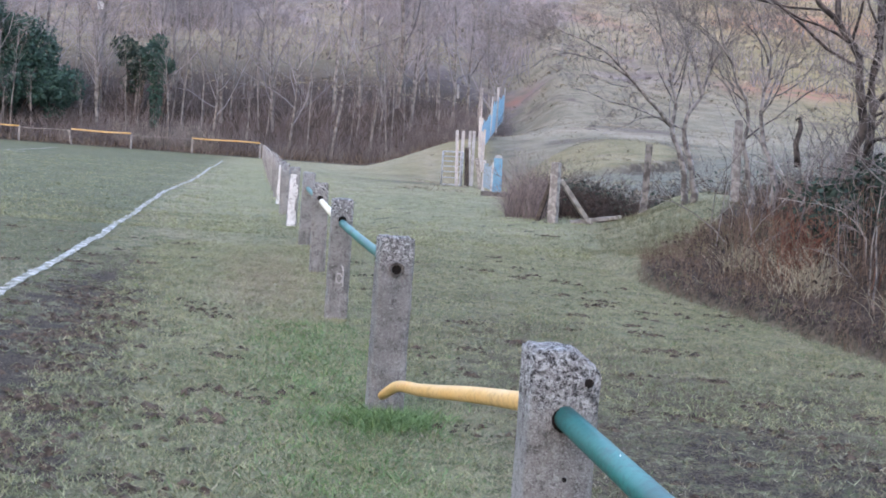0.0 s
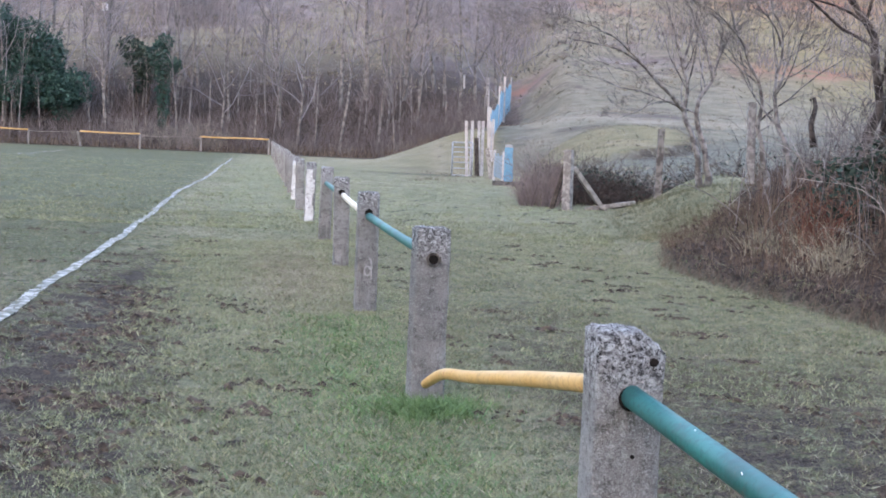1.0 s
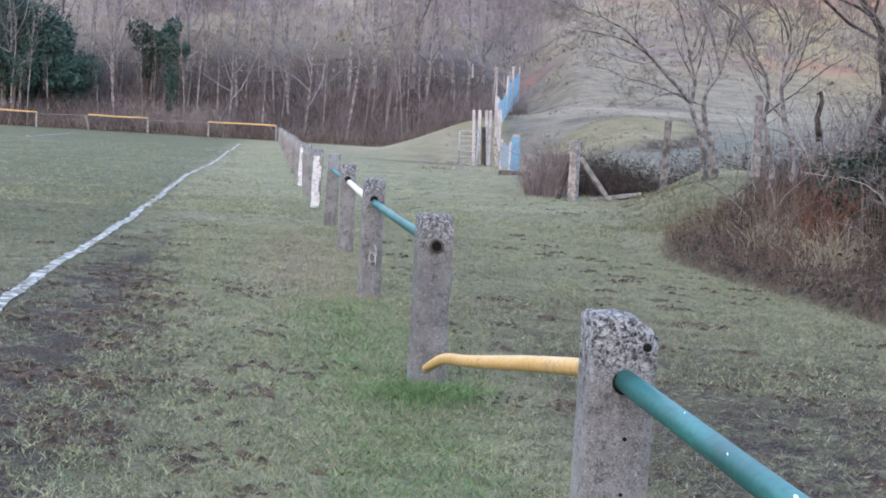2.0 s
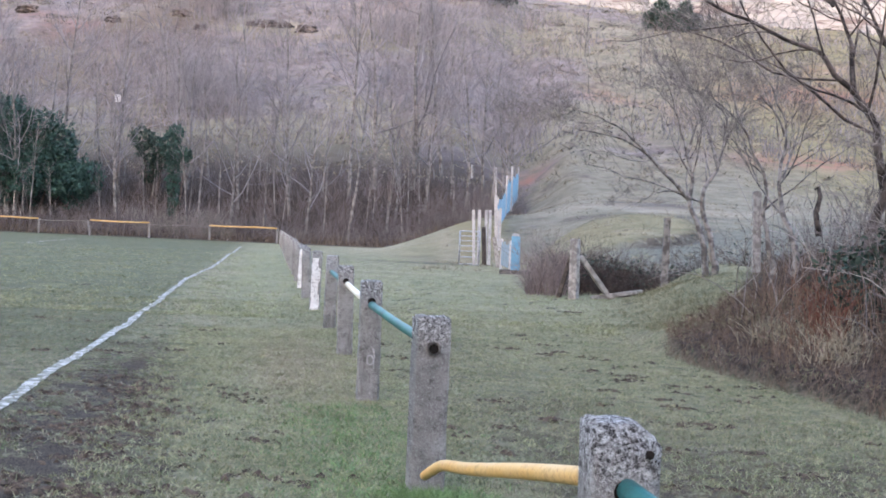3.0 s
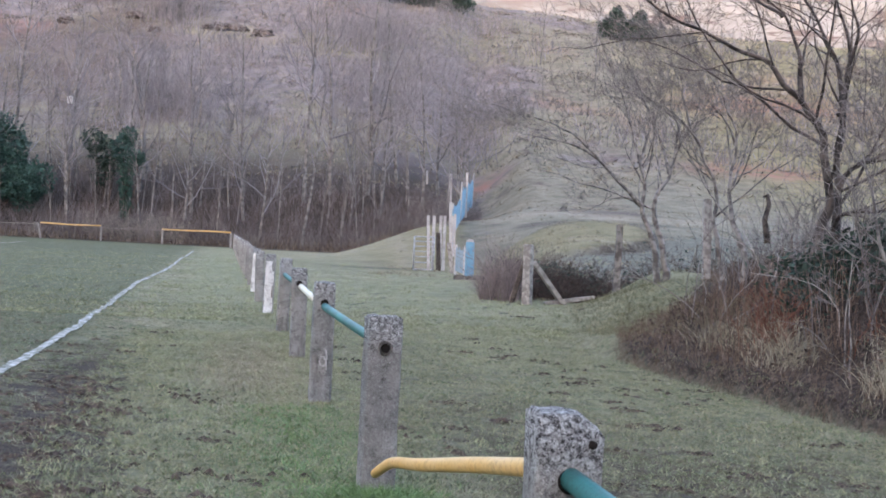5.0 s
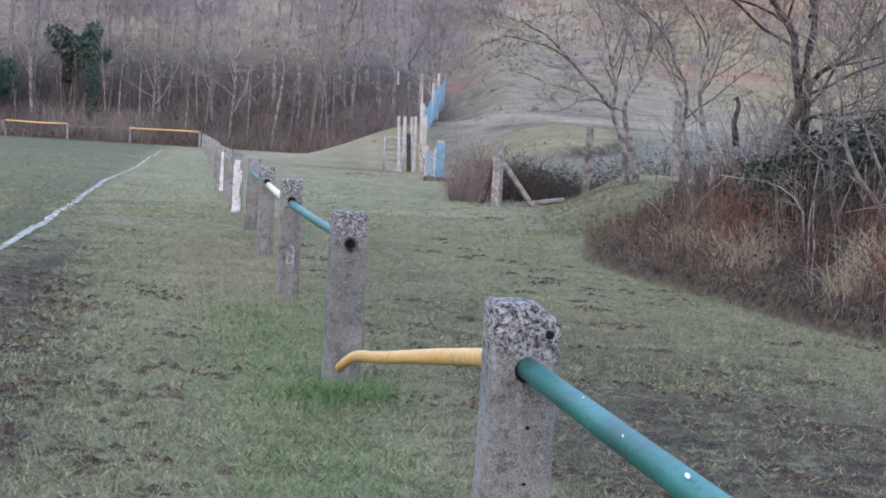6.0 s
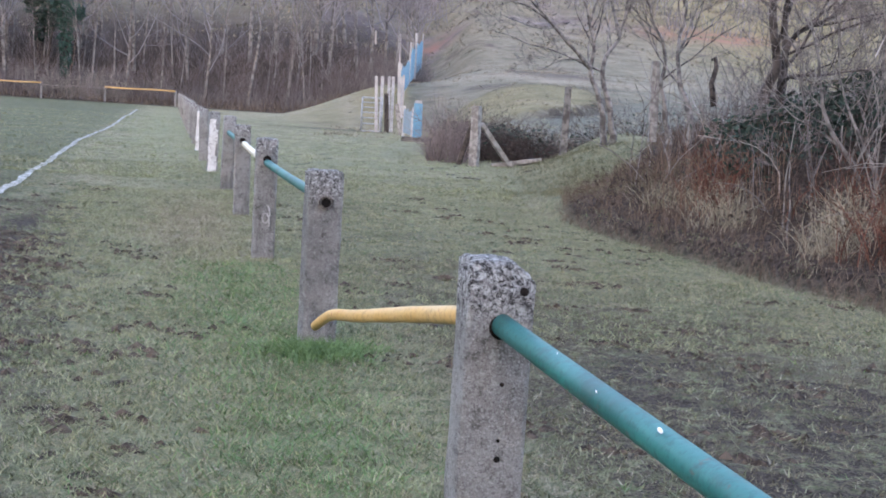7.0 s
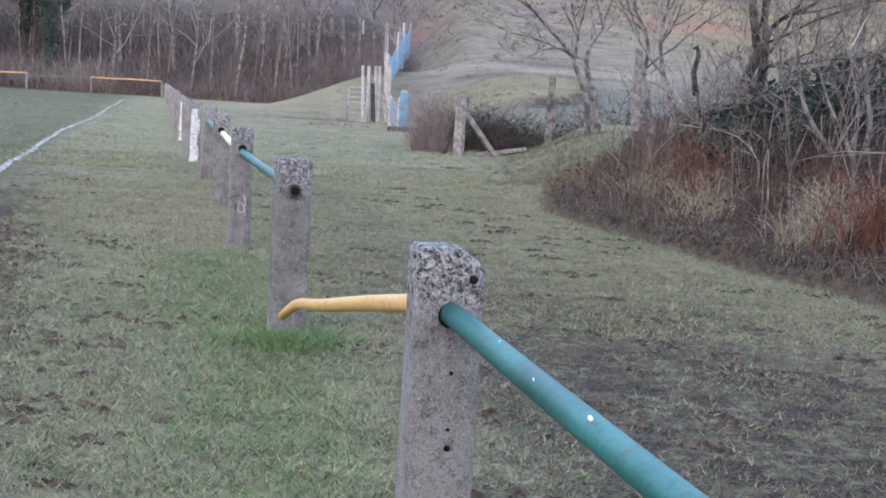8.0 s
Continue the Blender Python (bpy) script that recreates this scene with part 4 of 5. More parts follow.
def leafy_thing(name, root, lumps, count, size, material, label, category, group="", stem=0.12, squash=1.0):
    rng = random.Random(len(lumps) * 31 + int(abs(root[0]) * 10))
    root = Vector((root[0], root[1], gz(root[0], root[1])))
    ob = new(name)
    ob.location = root
    v, f = leaf_cloud(rng, lumps, count, size, squash)
    mesh_object("crown", v, f, material, ob)
    v, f = [], []
    for c, r in lumps:
        c = Vector(c)
        base = Vector((c.x * 0.3, c.y * 0.3, -0.3))
        tube(v, f, [base, base.lerp(c, 0.5) + Vector((0.1, 0, 0)), c], [stem, stem * 0.7, stem * 0.3], 5, cap=False)
    mesh_object("trunk", v, f, BARKD, ob)
    tagged(ob, label, category, group)
    return ob


leafy_thing("ivy_tree", (-37.2, 90), [((0, 0, 3.6), 3.6), ((-2.6, 0, 5.4), 3.3), ((1.8, 0.5, 3.8), 2.8), ((-3.8, 0, 2.8), 3.0), ((3.4, 0, 2.8), 2.4), ((-1.6, 0, 7.4), 2.7), ((4.4, .5, 3.2), 1.9), ((-5.5, 0, 6.2), 3.3), ((2.4, 0, 5.8), 2.0), ((-3.6, 0, 8.2), 2.3), ((0.8, 0, 7.0), 2.0)], 330, 0.17, IVY, "dense dark green ivy-smothered tree at the wood edge", "tree", "ivy trees")
leafy_thing("ivy_tree", (-25.6, 90), [((0, 0, 0.8), 0.5), ((0.1, 0, 1.6), 0.6), ((0.05, 0, 2.5), 0.7), ((0.0, 0, 3.3), 0.75), ((0.1, 0, 4.2), 0.85), ((0.2, 0, 5.2), 1.15), ((-0.3, 0, 6.1), 1.2), ((0.1, 0, 7.0), 0.9), ((0.9, 0, 5.4), 0.7)], 620, 0.13, IVY, "narrow ivy-wrapped trunk at the wood edge", "tree", "ivy trees")
leafy_thing("ivy_tree", (-28.2, 93), [((0, 0, 4.2), 1.6), ((-0.9, 0, 5.2), 1.3), ((0.8, 0, 3.4), 1.3), ((-0.2, 0, 2.4), 1.1)], 330, 0.15, GORSE, "dark ivy-topped tree in the wood", "tree", "ivy trees")

# ridge line: dark bushes, conifers and bare trees against the sky
for k, (c, w) in enumerate((((-77.65, 187.48, 40.08), 2.6), ((-66.53, 188.00, 40.63), 3.0), ((-42.60, 186.12, 39.85), 1.2), ((-39.51, 186.80, 40.06), 1.5), ((-36.77, 188.38, 40.65), 2.0), ((-9.61, 181.69, 37.70), 3.3), ((-6.74, 181.31, 37.33), 2.6), ((-3.18, 181.41, 36.90), 3.4), ((-0.89, 185.44, 37.56), 2.4), ((23.54, 182.94, 33.36), 3.0), ((26.86, 181.47, 32.75), 2.8))):
    r = random.Random(k)
    leafy_thing("evergreen_bush", c[:2], [((0, 0, w * 0.75), w * 0.85), ((w * 0.5, 0, w * 0.55), w * 0.6), ((-w * 0.55, 0, w * 0.6), w * 0.6), ((r.uniform(-0.4, 0.4) * w, 0, w * 1.35), w * 0.5)], 110, 0.34, GORSE,
                "dark evergreen bush standing on the hill ridge", "bush", "bushes on the ridge", 0.15)

RIDGE_SPEC = [(16, 48, 0.62, 0.08, 0.4), (6, 45, 0.6, 0.15, 0.3), (4, 42, 0.6, 0.2, 0.2), (0, 0, 0, 0.2, 0.2)]
for k, (c, h) in enumerate((((-51.13, 191.21, 41.68), 8.2), ((-52.94, 189.16, 41.20), 2.8), ((-71.73, 188.75, 40.68), 5.6), ((-80.57, 188.97, 40.52), 5.8), ((-84.20, 187.92, 40.21), 6), ((-30.75, 185.91, 39.89), 3.0))):
    ob = bare_tree_model(90 + k, h * 1.1, BARKD, BARKD, RIDGE_SPEC, 0.22 if h > 5 else 0.10, 0.06, 0.034)
    ob.location = (c[0], c[1], gz(c[0], c[1]))
    tagged(ob, "lone bare winter tree on the hill ridge", "tree", "bare trees on the ridge")


def utility_pole(x, y, h):
    ob = new("utility_pole")
    ob.location = (x, y, gz(x, y))
    pipe("pole", [(0, 0, -0.4), (0, 0, h)], [0.14, 0.10], DARKWOOD, ob, 8)
    for k in (-1, 1):
        pipe("insulator", [(0.75 * k, 0, h - 0.45), (0.75 * k, 0, h - 0.2)], 0.06, GALV, ob, 6)
    pipe("cross_arm", [(-1.0, 0, h - 0.5), (1.0, 0, h - 0.5)], 0.08, DARKWOOD, ob, 6)
    tagged(ob, "wooden utility pole with a cross arm on the ridge", "utility pole")


utility_pole(-69.5, 187.0, 7.4)
shed = new("field_shelter")
shed.location = (-21.8, 181.5, gz(-21.8, 181.5))
part("wall", box(1.9, 1.3, 0.7, 0.02), WHITEWASH, shed, "pale boarded wall")
roof = part("roof", box(2.1, 1.5, 0.14, 0.03), GALV, shed)
roof.location = (0, 0, 0.7)
tagged(shed, "small pale field shelter just below the ridge", "shed")
nest_box = part("bird_box", box(0.4, 0.3, 0.6, 0.03), FLAKED)
nest_box.location = (-31.5, 93.7, gz(-31.5, 94) + 7.6)
tagged(nest_box, "white bird box fixed to a tree trunk", "bird box")


def rock_outcrop(c, sx, sy, sz, seed):
    bm = bmesh.new()
    bmesh.ops.create_icosphere(bm, subdivisions=3, radius=1.0)
    for v in bm.verts:
        d = v.co.copy()
        k = 1 + 0.45 * noise.noise(d * 2.1 + Vector((seed, 0, 0))) + 0.2 * noise.noise(d * 6)
        v.co = Vector((d.x * sx * k, d.y * sy * k, d.z * sz * k))
    ob = part("rock_outcrop", bm, simple("shaded_rock", (0.045, 0.038, 0.034), (0.15, 0.125, 0.11), 0.8, 0.95, bump=0.8, dist=0.2))
    ob.location = (c[0], c[1], gz(c[0], c[1]) + sz * 0.2)
    tagged(ob, "dark weathered rock ledge breaking out of the hillside", "rock", "rock ledges")


for k, (c, sx) in enumerate((((-34.16, 161.87, 28.96), 2.4), ((-31.84, 162.34, 28.94), 1.8), ((-27.90, 160.53, 28.25), 1.6), ((-42.59, 159.85, 27.77), 0.9), ((-47.01, 165.89, 30.75), 1.4), ((-55.62, 162.15, 28.81), 1.2), ((-69.69, 166.42, 30.72), 1.6))):
    rock_outcrop(c, sx, 0.9, 0.7, k)

# ---------------------------------------------------------------- scrub, brambles and grass
def stems(name, rng, spots, high, thick, material, label, lean=0.5, arch=0.3, segs=3, twigs=0, category="undergrowth", lift=0.0, scale=None):
    """Many thin stems in one mesh; spots: (x, y) on the ground."""
    rs = np.random.RandomState(len(spots) + segs)
    xy = np.array(spots, float)
    n = len(xy)
    p = np.column_stack([xy, height(xy[:, 0], xy[:, 1]) - 0.03 + lift * rs.uniform(0, 1, n)])
    h = high * rs.uniform(0.35, 1.1, n) * (1.0 if scale is None else scale(xy[:, 0], xy[:, 1]))
    d = np.column_stack([rs.uniform(-lean, lean, n), rs.uniform(-lean, lean, n), np.ones(n)])
    d /= np.linalg.norm(d, axis=1)[:, None]
    bend = np.column_stack([rs.uniform(-1, 1, n), rs.uniform(-1, 1, n), np.full(n, -0.25)]) * arch
    line = [p]
    for s in range(segs):
        d = d + bend * (0.4 + s * 0.5) + rs.uniform(-0.12, 0.12, (n, 3))
        d /= np.linalg.norm(d, axis=1)[:, None]
        line.append(line[-1] + d * (h / segs)[:, None])
    line = np.stack(line, 1)
    lines = [(line, thick * (1 - 0.8 * np.arange(segs + 1) / segs))]
    for k in range(twigs):
        q = line[np.arange(n), rs.randint(1, segs + 1, n)]
        e = d + rs.uniform(-0.9, 0.9, (n, 3)) + np.array([0, 0, 0.3])
        e *= (h * rs.uniform(0.2, 0.45, n) / np.linalg.norm(e, axis=1))[:, None]
        lines.append((np.stack([q, q + e], 1), np.array([0.55, 0.2]) * thick))
    v, f, base = [], [], 0
    for pts, rad in lines:
        m = pts.shape[1]
        a = rs.normal(0, 1, (n, 3))
        t = pts[:, -1] - pts[:, 0]
        a = np.cross(t, a)
        a /= np.linalg.norm(a, axis=1)[:, None] + 1e-9
        b = np.cross(t, a)
        b /= np.linalg.norm(b, axis=1)[:, None] + 1e-9
        ring = np.stack([a * math.cos(w) + b * math.sin(w) for w in (0, 2.094, 4.189)], 1)
        co = pts[:, :, None, :] + ring[:, None, :, :] * rad[None, :, None, None]
        idx = base + np.arange(n * m * 3).reshape(n, m, 3)
        nxt = np.roll(idx, -1, axis=2)
        f.append(np.stack([idx[:, :-1], nxt[:, :-1], nxt[:, 1:], idx[:, 1:]], -1).reshape(-1, 4))
        v.append(co.reshape(-1, 3))
        base += n * m * 3
    ob = mesh_object(name, np.concatenate(v).tolist(), np.concatenate(f).tolist(), material)
    tagged(ob, label, category, kind="stuff")
    return ob


rng = random.Random(11)
# wood floor
stems("wood_undergrowth", rng, [(x, 86.0 + abs(rng.gauss(0, 6))) for x in (rng.uniform(-62, 2) for k in range(14000))], 1.8, 0.014, BRUSH,
      "dense dark brown leafless brush under the trees", 0.55, 0.30, 3, 2)
stems("wood_edge_grass", rng, [(rng.uniform(-60, -4), rng.uniform(85.3, 88.5)) for k in range(2500)], 0.7, 0.03, STRAW, "pale dead grass along the wood edge", 0.6, 0.4, 2, 0)
stems("pale_scrub", rng, [(-23 + rng.gauss(0, 2.0), 87.5 + rng.gauss(0, 0.8)) for k in range(700)], 1.7, 0.02, PALESTEM, "pale dead scrub heap at the wood edge", 0.9, 0.4, 2, 2)
# scrub on the valley side
spots = []
for k in range(230):
    x, y = rng.uniform(-95, 70), rng.uniform(115, 188)
    if x > 5 and rng.random() < 0.6:
        continue
    r = rng.uniform(0.8, 3.2)
    spots += [(x + rng.gauss(0, r), y + rng.gauss(0, r)) for j in range(int(16 * r))]
stems("hill_scrub", rng, spots, 2.6, 0.045, TWIGHAZE, "leafless purple-brown scrub scattered over the hillside", 0.5, 0.2, 2, 2, "scrub")
spots = []
for cx, cy, r in ((-53.55, 177.53, 2.4), (-41.97, 168.79, 2.4), (-13.47, 158.37, 3.5), (-34.2, 128.97, 2.4)):
    spots += [(cx + rng.gauss(0, r), cy + rng.gauss(0, r)) for j in range(420)]
stems("tall_scrub", rng, spots, 5.0, 0.045, TWIGHAZE, "tall leafless thicket on the hillside", 0.35, 0.12, 3, 3, "scrub")

def from_foot(x, y):
    """Low growth at the bank's foot, taller up the slope."""
    return np.clip(0.22 + 0.30 * (x - bramble_left(y)), 0.22, 0.9) * (1 - 0.35 * smooth(14, 19, y)) * np.clip(0.85 + 1.3 * waves(x, y, 1.7, 77), 0.35, 1.5)


def bank_spots(n, lo, hi, y0, y1, power=1.0):
    out = []
    while len(out) < n:
        y = rng.uniform(y0, y1)
        x = float(bramble_left(y)) + lo + (hi - lo) * rng.random() ** power
        out.append((x, y))
    return out


stems("bramble_thicket", rng, bank_spots(5600, 0.45, 7.0, 5, 27, 1.1), 1.05, 0.0052, BRIAR, "tangled brown leafless brambles covering the bank", 0.6, 0.45, 5, 2, "brambles", 0.15, from_foot)
stems("bank_twigs", rng, bank_spots(800, 0.9, 8, 6, 26), 1.6, 0.009, TWIG, "upright bare grey shoots among brambles", 0.35, 0.12, 4, 3, "brambles")
stems("bank_dry_grass", rng, bank_spots(3600, 0.1, 2.4, 5, 27, 1.3), 0.36, 0.004, STRAW, "pale dead grass at the foot of the bank", 0.8, 0.3, 3, 0, "dry grass", 0.0, lambda x, y: 0.4 + 0.6 * from_foot(x, y))
stems("foot_stubble", rng, bank_spots(4600, -0.04, 1.5, 5, 19, 1.4), 0.24, 0.0026, simple("tawny_stalk", (0.060, 0.042, 0.031), (0.18, 0.130, 0.095), 2, 0.95, island=True), "tawny dead stalks and grass along the foot of the bank", 0.45, 0.3, 3, 1, "dry grass", 0.02)
red = []
for cx, cy, r, n in ((3.72, 13.0, 0.16, 120), (3.55, 12.4, 0.12, 60), (4.35, 9.2, 0.22, 210), (4.6, 11.0, 0.3, 60)):
    red += [(cx + rng.gauss(0, r), cy + rng.gauss(0, r)) for j in range(n)]
stems("red_bracken", rng, red, 0.6, 0.006, RUST, "rust-red dead bracken stalks on the bank", 0.45, 0.3, 3, 2, "bracken")


def leaves(name, spots, low, high, size, material, label):
    v, f = [], []
    hs = height(np.array([q[0] for q in spots]), np.array([q[1] for q in spots]))
    for (x, y), h0 in zip(spots, hs):
        p = Vector((x, y, h0 + rng.uniform(low, high)))
        a = Vector((rng.gauss(0, 1), rng.gauss(0, 1), rng.gauss(0, 0.6))).normalized() * size * rng.uniform(0.5, 1.2)
        b = a.cross(Vector((rng.gauss(0, 1), rng.gauss(0, 1), rng.gauss(0, 1)))).normalized() * size * 0.45
        i = len(v)
        v += [p - a, p + b, p + a, p - b]
        f.append((i, i + 1, i + 2, i + 3))
    tagged(mesh_object(name, v, f, material), label, "leaves", kind="stuff")


spots = []
for cx, cy, r, n in ((4.1, 13.0, 0.2, 260), (4.5, 13.5, 0.35, 600), (5.3, 13.2, 0.5, 800), (6.0, 13.4, 0.7, 1300), (7.4, 13.8, 1.0, 900), (7.6, 12.0, 0.9, 700), (5.9, 11.8, 0.5, 350)):
    spots += [(cx + rng.gauss(0, r), cy + rng.gauss(0, r)) for j in range(n)]
leaves("bramble_leaves", spots, 0.05, 0.75, 0.055, GORSE, "dark green bramble leaves low in the thicket")
leaves("leaf_litter", bank_spots(7000, 0.1, 6, 5, 27, 1.2), 0.005, 0.22, 0.032, LEAF, "brown fallen leaves under the brambles")
# thicket and dark hedge by the ditch
spots = [(rng.uniform(0.75, 1.75), y) for y in (rng.uniform(27.4, 29.6) for k in range(300))]
stems("ditch_thicket", rng, spots, 1.35, 0.008, simple("red_twig", (0.12, 0.092, 0.082), (0.25, 0.20, 0.185), 3, 0.95, island=True), "reddish leafless thicket beside the strainer post", 0.5, 0.25, 4, 3, "brambles")
spots = [(rng.uniform(1.6, 8.5), rng.gauss(31.2, 1.1)) for k in range(3600)]
stems("ditch_hedge", rng, spots, 1.35, 0.009, BRIAR, "low dark leafless hedge filling the ditch", 0.7, 0.45, 4, 3, "hedge")
leaves("hedge_leaves", [(rng.uniform(1.8, 8.5), rng.gauss(31.2, 1.0)) for k in range(3200)], 0.1, 0.95, 0.06, GORSE, "dark leaves low in the ditch hedge")


def blades(name, n, place, low, high, width, material, label, per=5, spread=0.03):
    """Grass tufts: a few thin triangles each."""
    rs = np.random.RandomState(n)
    xy = place(rs, n)
    n = len(xy)
    base = np.repeat(xy, per, axis=0) + rs.normal(0, spread, (n * per, 2))
    z = height(base[:, 0], base[:, 1]) - 0.004
    a = rs.uniform(0, 6.283, n * per)
    h = rs.uniform(low, high, n * per)
    lean = rs.normal(0, 1.1, (n * per, 2)) * h[:, None]
    w = width * rs.uniform(0.6, 1.3, n * per)
    v = np.zeros((n * per, 3, 3))
    v[:, 0] = np.stack([base[:, 0] - np.cos(a) * w, base[:, 1] - np.sin(a) * w, z], -1)
    v[:, 1] = np.stack([base[:, 0] + np.cos(a) * w, base[:, 1] + np.sin(a) * w, z], -1)
    v[:, 2] = np.stack([base[:, 0] + lean[:, 0], base[:, 1] + lean[:, 1], z + h], -1)
    tri = np.arange(n * per * 3).reshape(-1, 3)
    ob = mesh_object(name, v.reshape(-1, 3).tolist(), tri.tolist(), material)
    tagged(ob, label, "grass", kind="stuff")


def turf(rs, n):
    y = -3 + 24 * rs.uniform(0, 1, n) ** 1.35
    x = rs.uniform(-0.5, 0.5, n) * (2.5 + np.maximum(y, 2.5) * 0.98)
    keep = (x < bramble_left(y) + 0.25) & (waves(x, y, 1.1, 31) + 0.6 * waves(x, y, 0.35, 32) > rs.uniform(-0.7, 0.3, n))
    off = x - fence_x(y)
    keep &= rs.uniform(0, 1, n) > 0.72 * smooth(0.5, 1.1, off) * smooth(10, 5, y)
    keep &= bare(x, y) < rs.uniform(0.05, 0.6, n)
    return np.stack([x, y], -1)[keep]


def tuft_at(cx, cy, r):
    def place(rs, n):
        return np.stack([rs.normal(cx, r, n), rs.normal(cy, r, n)], -1)
    return place


blades("turf", 120000, turf, 0.010, 0.040, 0.0032, BLADE, "short worn winter grass blades")
DEADBLADE = simple("bleached_blade", (0.15, 0.132, 0.09), (0.36, 0.32, 0.235), 1.1, 0.9, island=True)
blades("dead_turf", 64000, turf, 0.008, 0.03, 0.003, DEADBLADE, "bleached dead grass blades in the turf", 4)
THATCH = simple("thatch_blade", (0.072, 0.064, 0.040), (0.215, 0.190, 0.122), 1.4, 0.95, island=True)
blades("thatch", 15000, lambda rs, n: np.stack([fence_x(y := 1.6 + 8 * rs.uniform(0, 1, n) ** 1.2) + rs.uniform(0.3, 4.0, n), y], -1), 0.006, 0.024, 0.003, THATCH, "trodden brown dead grass beside the rail", 4)
LUSH = simple("lush_blade", (0.062, 0.120, 0.034), (0.150, 0.235, 0.080), 2, 0.7, island=True)
blades("lush_tuft", 520, tuft_at(-0.24, 5.88, 0.13), 0.02, 0.085, 0.0035, LUSH, "bright green grass tuft round a post foot", 5, 0.03)
blades("green_patches", 26000, lambda rs, n: (lambda q: q[waves(q[:, 0], q[:, 1], 1.6, 71) + 0.5 * waves(q[:, 0], q[:, 1], 0.5, 72) > 0.30])(turf(rs, n)), 0.012, 0.045, 0.0032, LUSH, "patches of fresher green grass in the turf", 4, 0.03)
stems("pale_saplings", rng, [(rng.uniform(4.3, 8.5), rng.uniform(8.5, 15)) for k in range(34)], 3.2, 0.014, PALESTEM, "thin pale upright saplings among the brambles", 0.22, 0.06, 5, 3, "saplings")
stems("arching_briars", rng, bank_spots(110, 0.8, 6, 7, 20), 2.2, 0.011, PALESTEM, "long pale arching briars over the thicket", 0.9, 0.35, 6, 1, "brambles")
pale_tufts = []
for cx, cy in ((3.9, 9.8), (4.3, 10.6), (3.5, 11.6), (4.6, 10.0), (3.2, 13.2), (3.6, 12.6)):
    pale_tufts += [(cx + rng.gauss(0, 0.16), cy + rng.gauss(0, 0.2)) for k in range(190)]
stems("pale_grass_tufts", rng, pale_tufts, 0.5, 0.004, DEADBLADE, "drooping pale dead grass tufts on the bank", 0.6, 0.35, 4, 0, "dry grass")
stems("dead_reeds", rng, [(rng.uniform(3.0, 4.9), rng.uniform(11.3, 14.8)) for k in range(190)], 0.8, 0.006, simple("reed_stalk", (0.085, 0.058, 0.042), (0.21, 0.148, 0.108), 3, 0.95, island=True), "upright reddish-brown dead stalks on the bank", 0.16, 0.06, 3, 1, "dead stalks")
blades("lush_patch", 2200, lambda rs, n: np.stack([fence_x(y := rs.uniform(3.2, 9, n)) + rs.normal(-0.3, 0.25, n), y], -1), 0.015, 0.05, 0.0035, LUSH, "brighter green grass along the rail", 4, 0.03)

blades("straw_patch", 7500, lambda rs, n: np.stack([fence_x(y := rs.normal(11.4, 1.6, n)) + rs.normal(-0.55, 0.30, n), y], -1), 0.008, 0.03, 0.003, DEADBLADE, "bleached straw-coloured grass patch beside the rail", 4)


def rough(x0, x1, y0, y1):
    def place(rs, n):
        x, y = rs.uniform(x0, x1, n), rs.uniform(y0, y1, n)
        return np.stack([x, y], -1)[waves(x, y, 9, 91) + 0.7 * waves(x, y, 3, 92) > rs.uniform(-0.2, 0.5, n)]
    return place


TUSSOCK = simple("tussock_grass", (0.14, 0.122, 0.085), (0.31, 0.272, 0.20), 0.4, 0.95, island=True)
FERN = simple("bracken_litter", (0.110, 0.095, 0.090), (0.225, 0.192, 0.180), 0.4, 0.95, island=True)
blades("rough_tussocks", 9000, rough(-3, 26, 38, 112), 0.04, 0.16, 0.022, TUSSOCK, "tufted rough dead grass beyond the ditch", 4, 0.12)
blades("hill_tussocks", 26000, rough(-90, 75, 100, 206), 0.10, 0.32, 0.07, TUSSOCK, "tufted bleached grass over the hillside", 4, 0.3)
blades("hill_bracken", 22000, rough(-90, 60, 112, 204), 0.12, 0.36, 0.08, FERN, "flattened dead bracken over the hillside", 4, 0.3)
blades("shoulder_grass", 2600, lambda rs, n: (lambda y: np.stack([bank_left(y) + rs.normal(1.3, 0.7, n), y], -1))(rs.uniform(14.5, 27, n)), 0.03, 0.11, 0.005, simple("shoulder_blade", (0.085, 0.085, 0.046), (0.21, 0.195, 0.120), 1.5, 0.95, island=True), "longer dry grass on the shoulder of the bank", 5, 0.05)

PALEBLADE = simple("pale_blade", (0.15, 0.165, 0.085), (0.33, 0.335, 0.190), 1.0, 0.9, island=True)
blades("pale_turf", 17000, lambda rs, n: np.stack([fence_x(y := 1.5 + 14 * rs.uniform(0, 1, n) ** 1.3) + rs.uniform(-2.0, 0.4, n), y], -1), 0.010, 0.035, 0.003, PALEBLADE, "pale yellowish-green grass beside the rail", 5)

blades("pale_turf", 15000, lambda rs, n: (lambda q: q[q[:, 0] < bank_left(q[:, 1]) - 0.05])(np.stack([fence_x(y := 6.5 + 12 * rs.uniform(0, 1, n) ** 1.2) + rs.uniform(0.3, 6.0, n), y], -1)), 0.010, 0.035, 0.0034, PALEBLADE, "pale winter grass between the rail and the bank", 4)


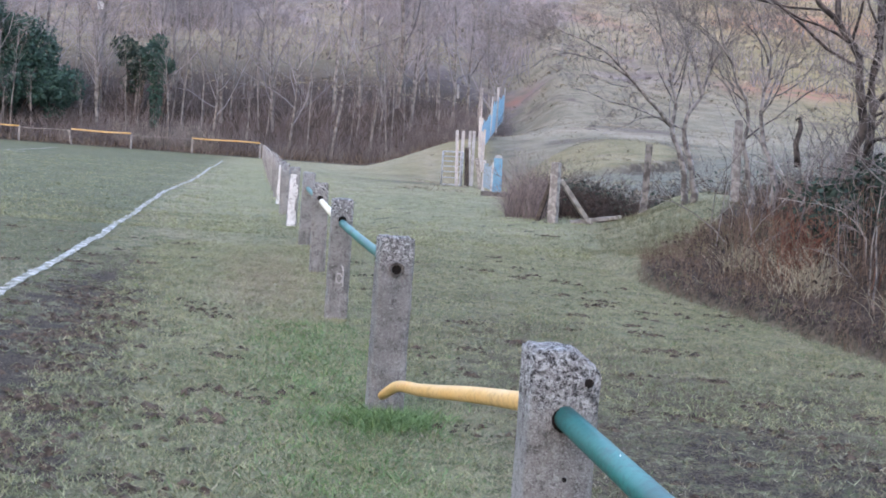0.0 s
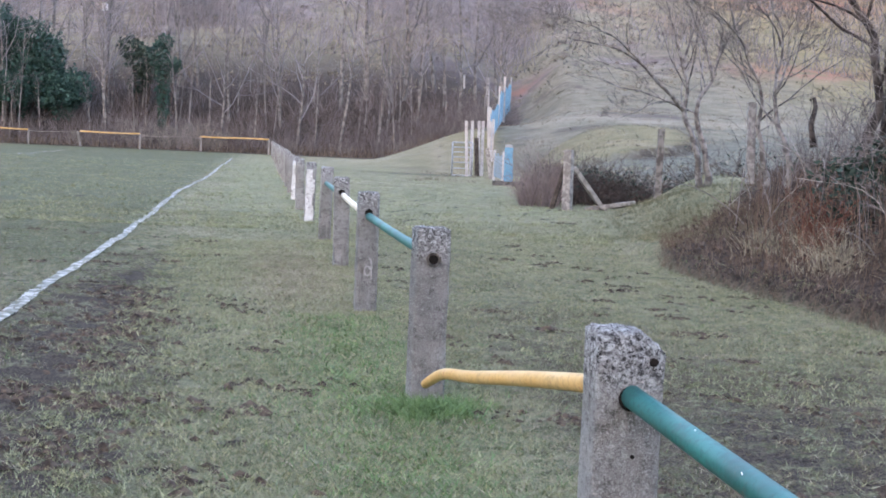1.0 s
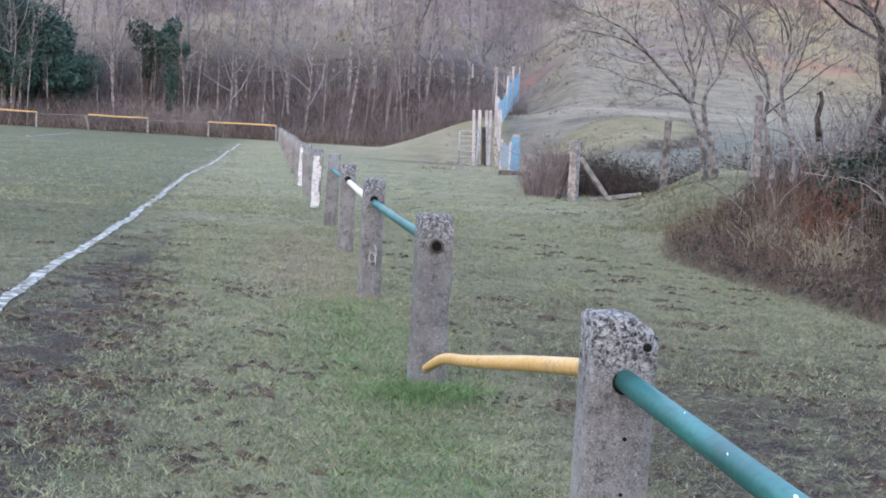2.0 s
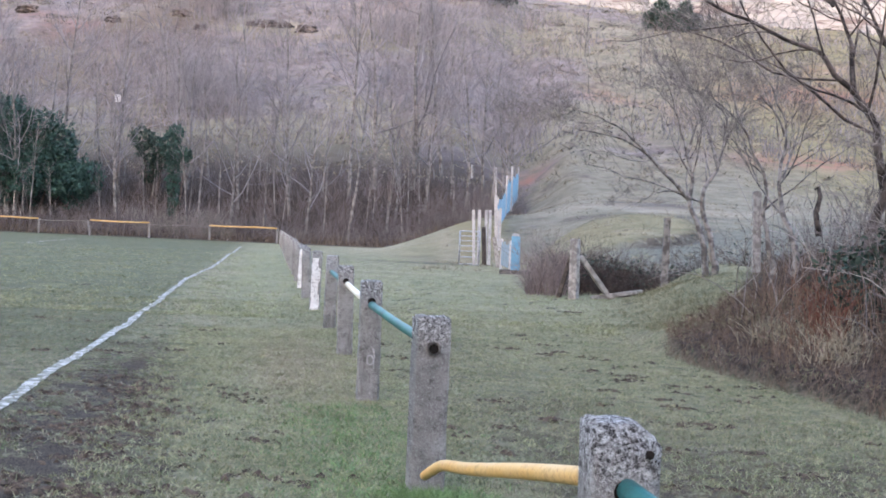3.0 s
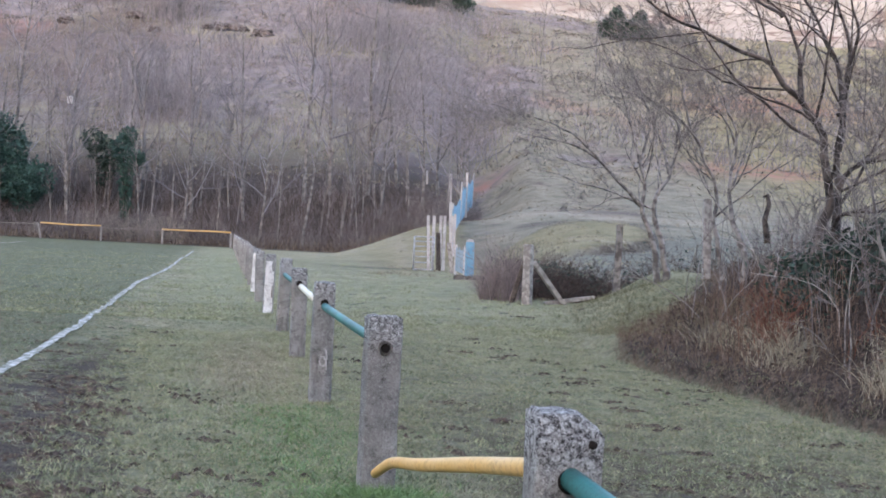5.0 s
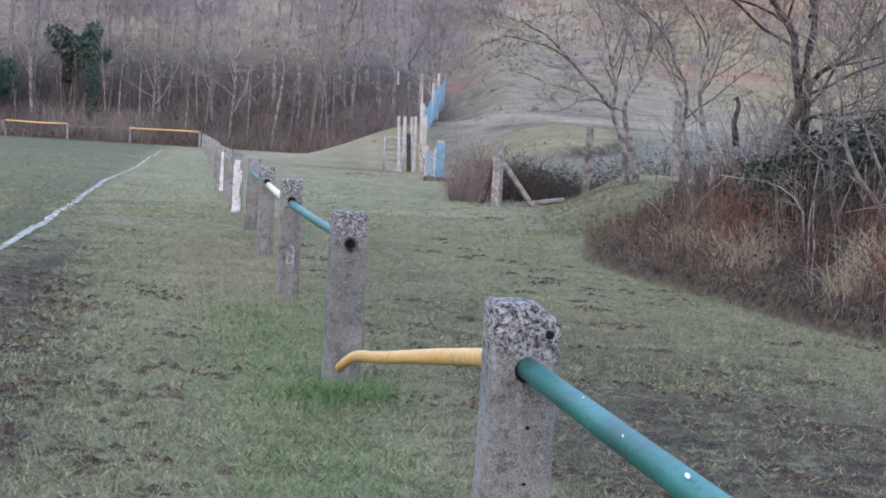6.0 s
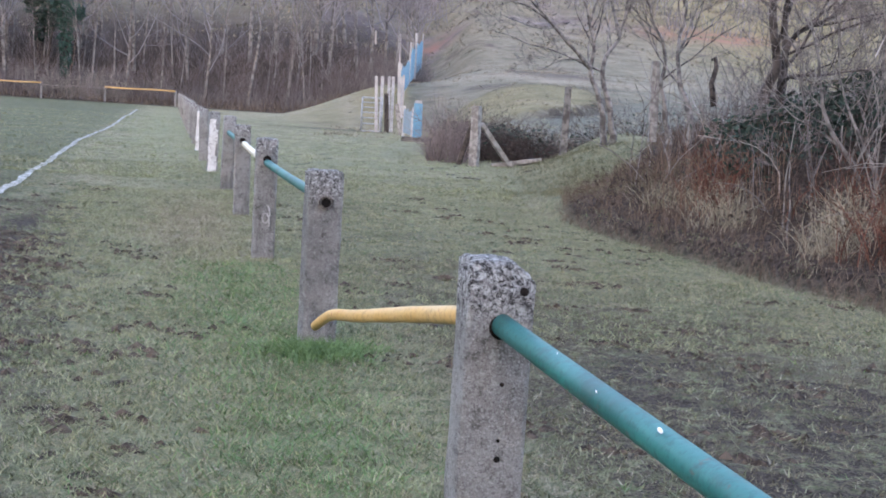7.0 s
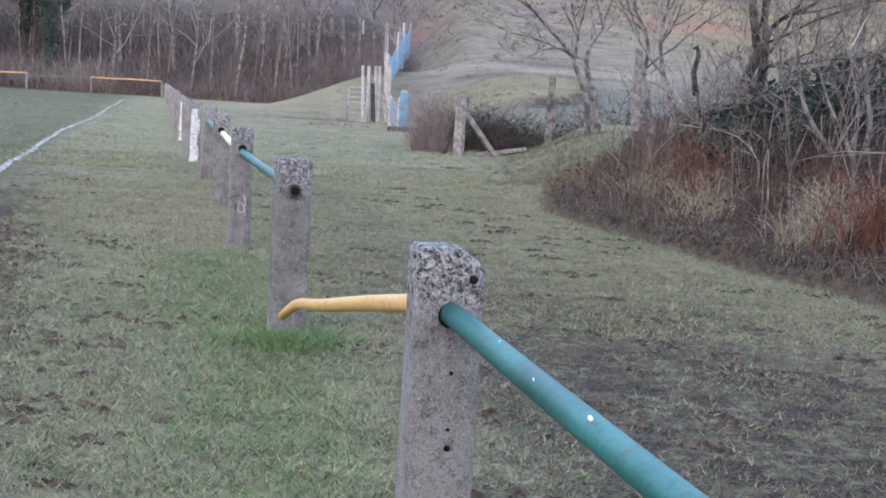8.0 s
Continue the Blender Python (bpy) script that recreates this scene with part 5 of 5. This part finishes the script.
def far_field(rs, n):
    y = 17 + 38 * rs.uniform(0, 1, n) ** 1.5
    x = fence_x(y) + rs.uniform(-0.55, 0.62, n) * (4 + y * 0.42)
    keep = (x < bank_left(y)) & (waves(x, y, 3.5, 95) + 0.6 * waves(x, y, 1.1, 96) > rs.uniform(-0.6, 0.4, n))
    return np.stack([x, y], -1)[keep]


blades("far_turf", 21000, far_field, 0.02, 0.055, 0.008, PALEBLADE, "short pale winter grass further along the field", 4, 0.06)

# mud clods and poached hoof marks
v, f = [], []
places = [(-1.36, 5.62, 0.16, 40), (-1.13, 4.44, 0.14, 36), (-1.05, 6.3, 0.16, 34), (-1.7, 4.6, 0.14, 30), (0.75, 3.6, 0.07, 26), (0.95, 3.1, 0.08, 26), (1.45, 21.6, 0.1, 40)]
for k in range(260):
    y = 2.2 + 15 * rng.random() ** 1.2
    x = rng.uniform(-0.5, 0.5) * (2 + y * 0.9)
    side = x - (0.40 - 0.1995 * (y - 2.84))
    if x > float(bank_left(y)) - 0.2 or (side < 0.3 and rng.random() < 0.45) or -0.9 < side < 0.3:
        continue
    places.append((x, y, rng.uniform(0.04, 0.11), rng.randrange(8, 24)))
for k in range(60):
    y = rng.uniform(3.0, 10)
    places.append((0.40 - 0.1995 * (y - 2.84) - 2.0 + rng.gauss(0, 0.22), y, 0.1, 22))
for cx, cy, spread, count in places:
    for k in range(count):
        x, y = cx + rng.gauss(0, spread) * 1.3, cy + rng.gauss(0, spread) * 0.8
        r = rng.uniform(0.009, 0.034) * (1.3 if count > 25 else 1.0)
        c = Vector((x, y, gz(x, y)))
        i = len(v)
        m = 6
        turn = rng.uniform(0, 6.28)
        for j in range(m):
            w = 6.283 * j / m + turn
            q = r * rng.uniform(0.6, 1.5)
            v.append(c + Vector((math.cos(w) * q * 1.4, math.sin(w) * q, -0.004)))
        v.append(c + Vector((rng.uniform(-0.4, 0.4) * r, rng.uniform(-0.4, 0.4) * r, r * rng.uniform(0.3, 0.9))))
        f += [(i + j, i + (j + 1) % m, i + m) for j in range(m)]
tagged(mesh_object("mud_clods", v, f, CLOD), "dark clods of mud kicked up in the grass", "mud", kind="stuff")
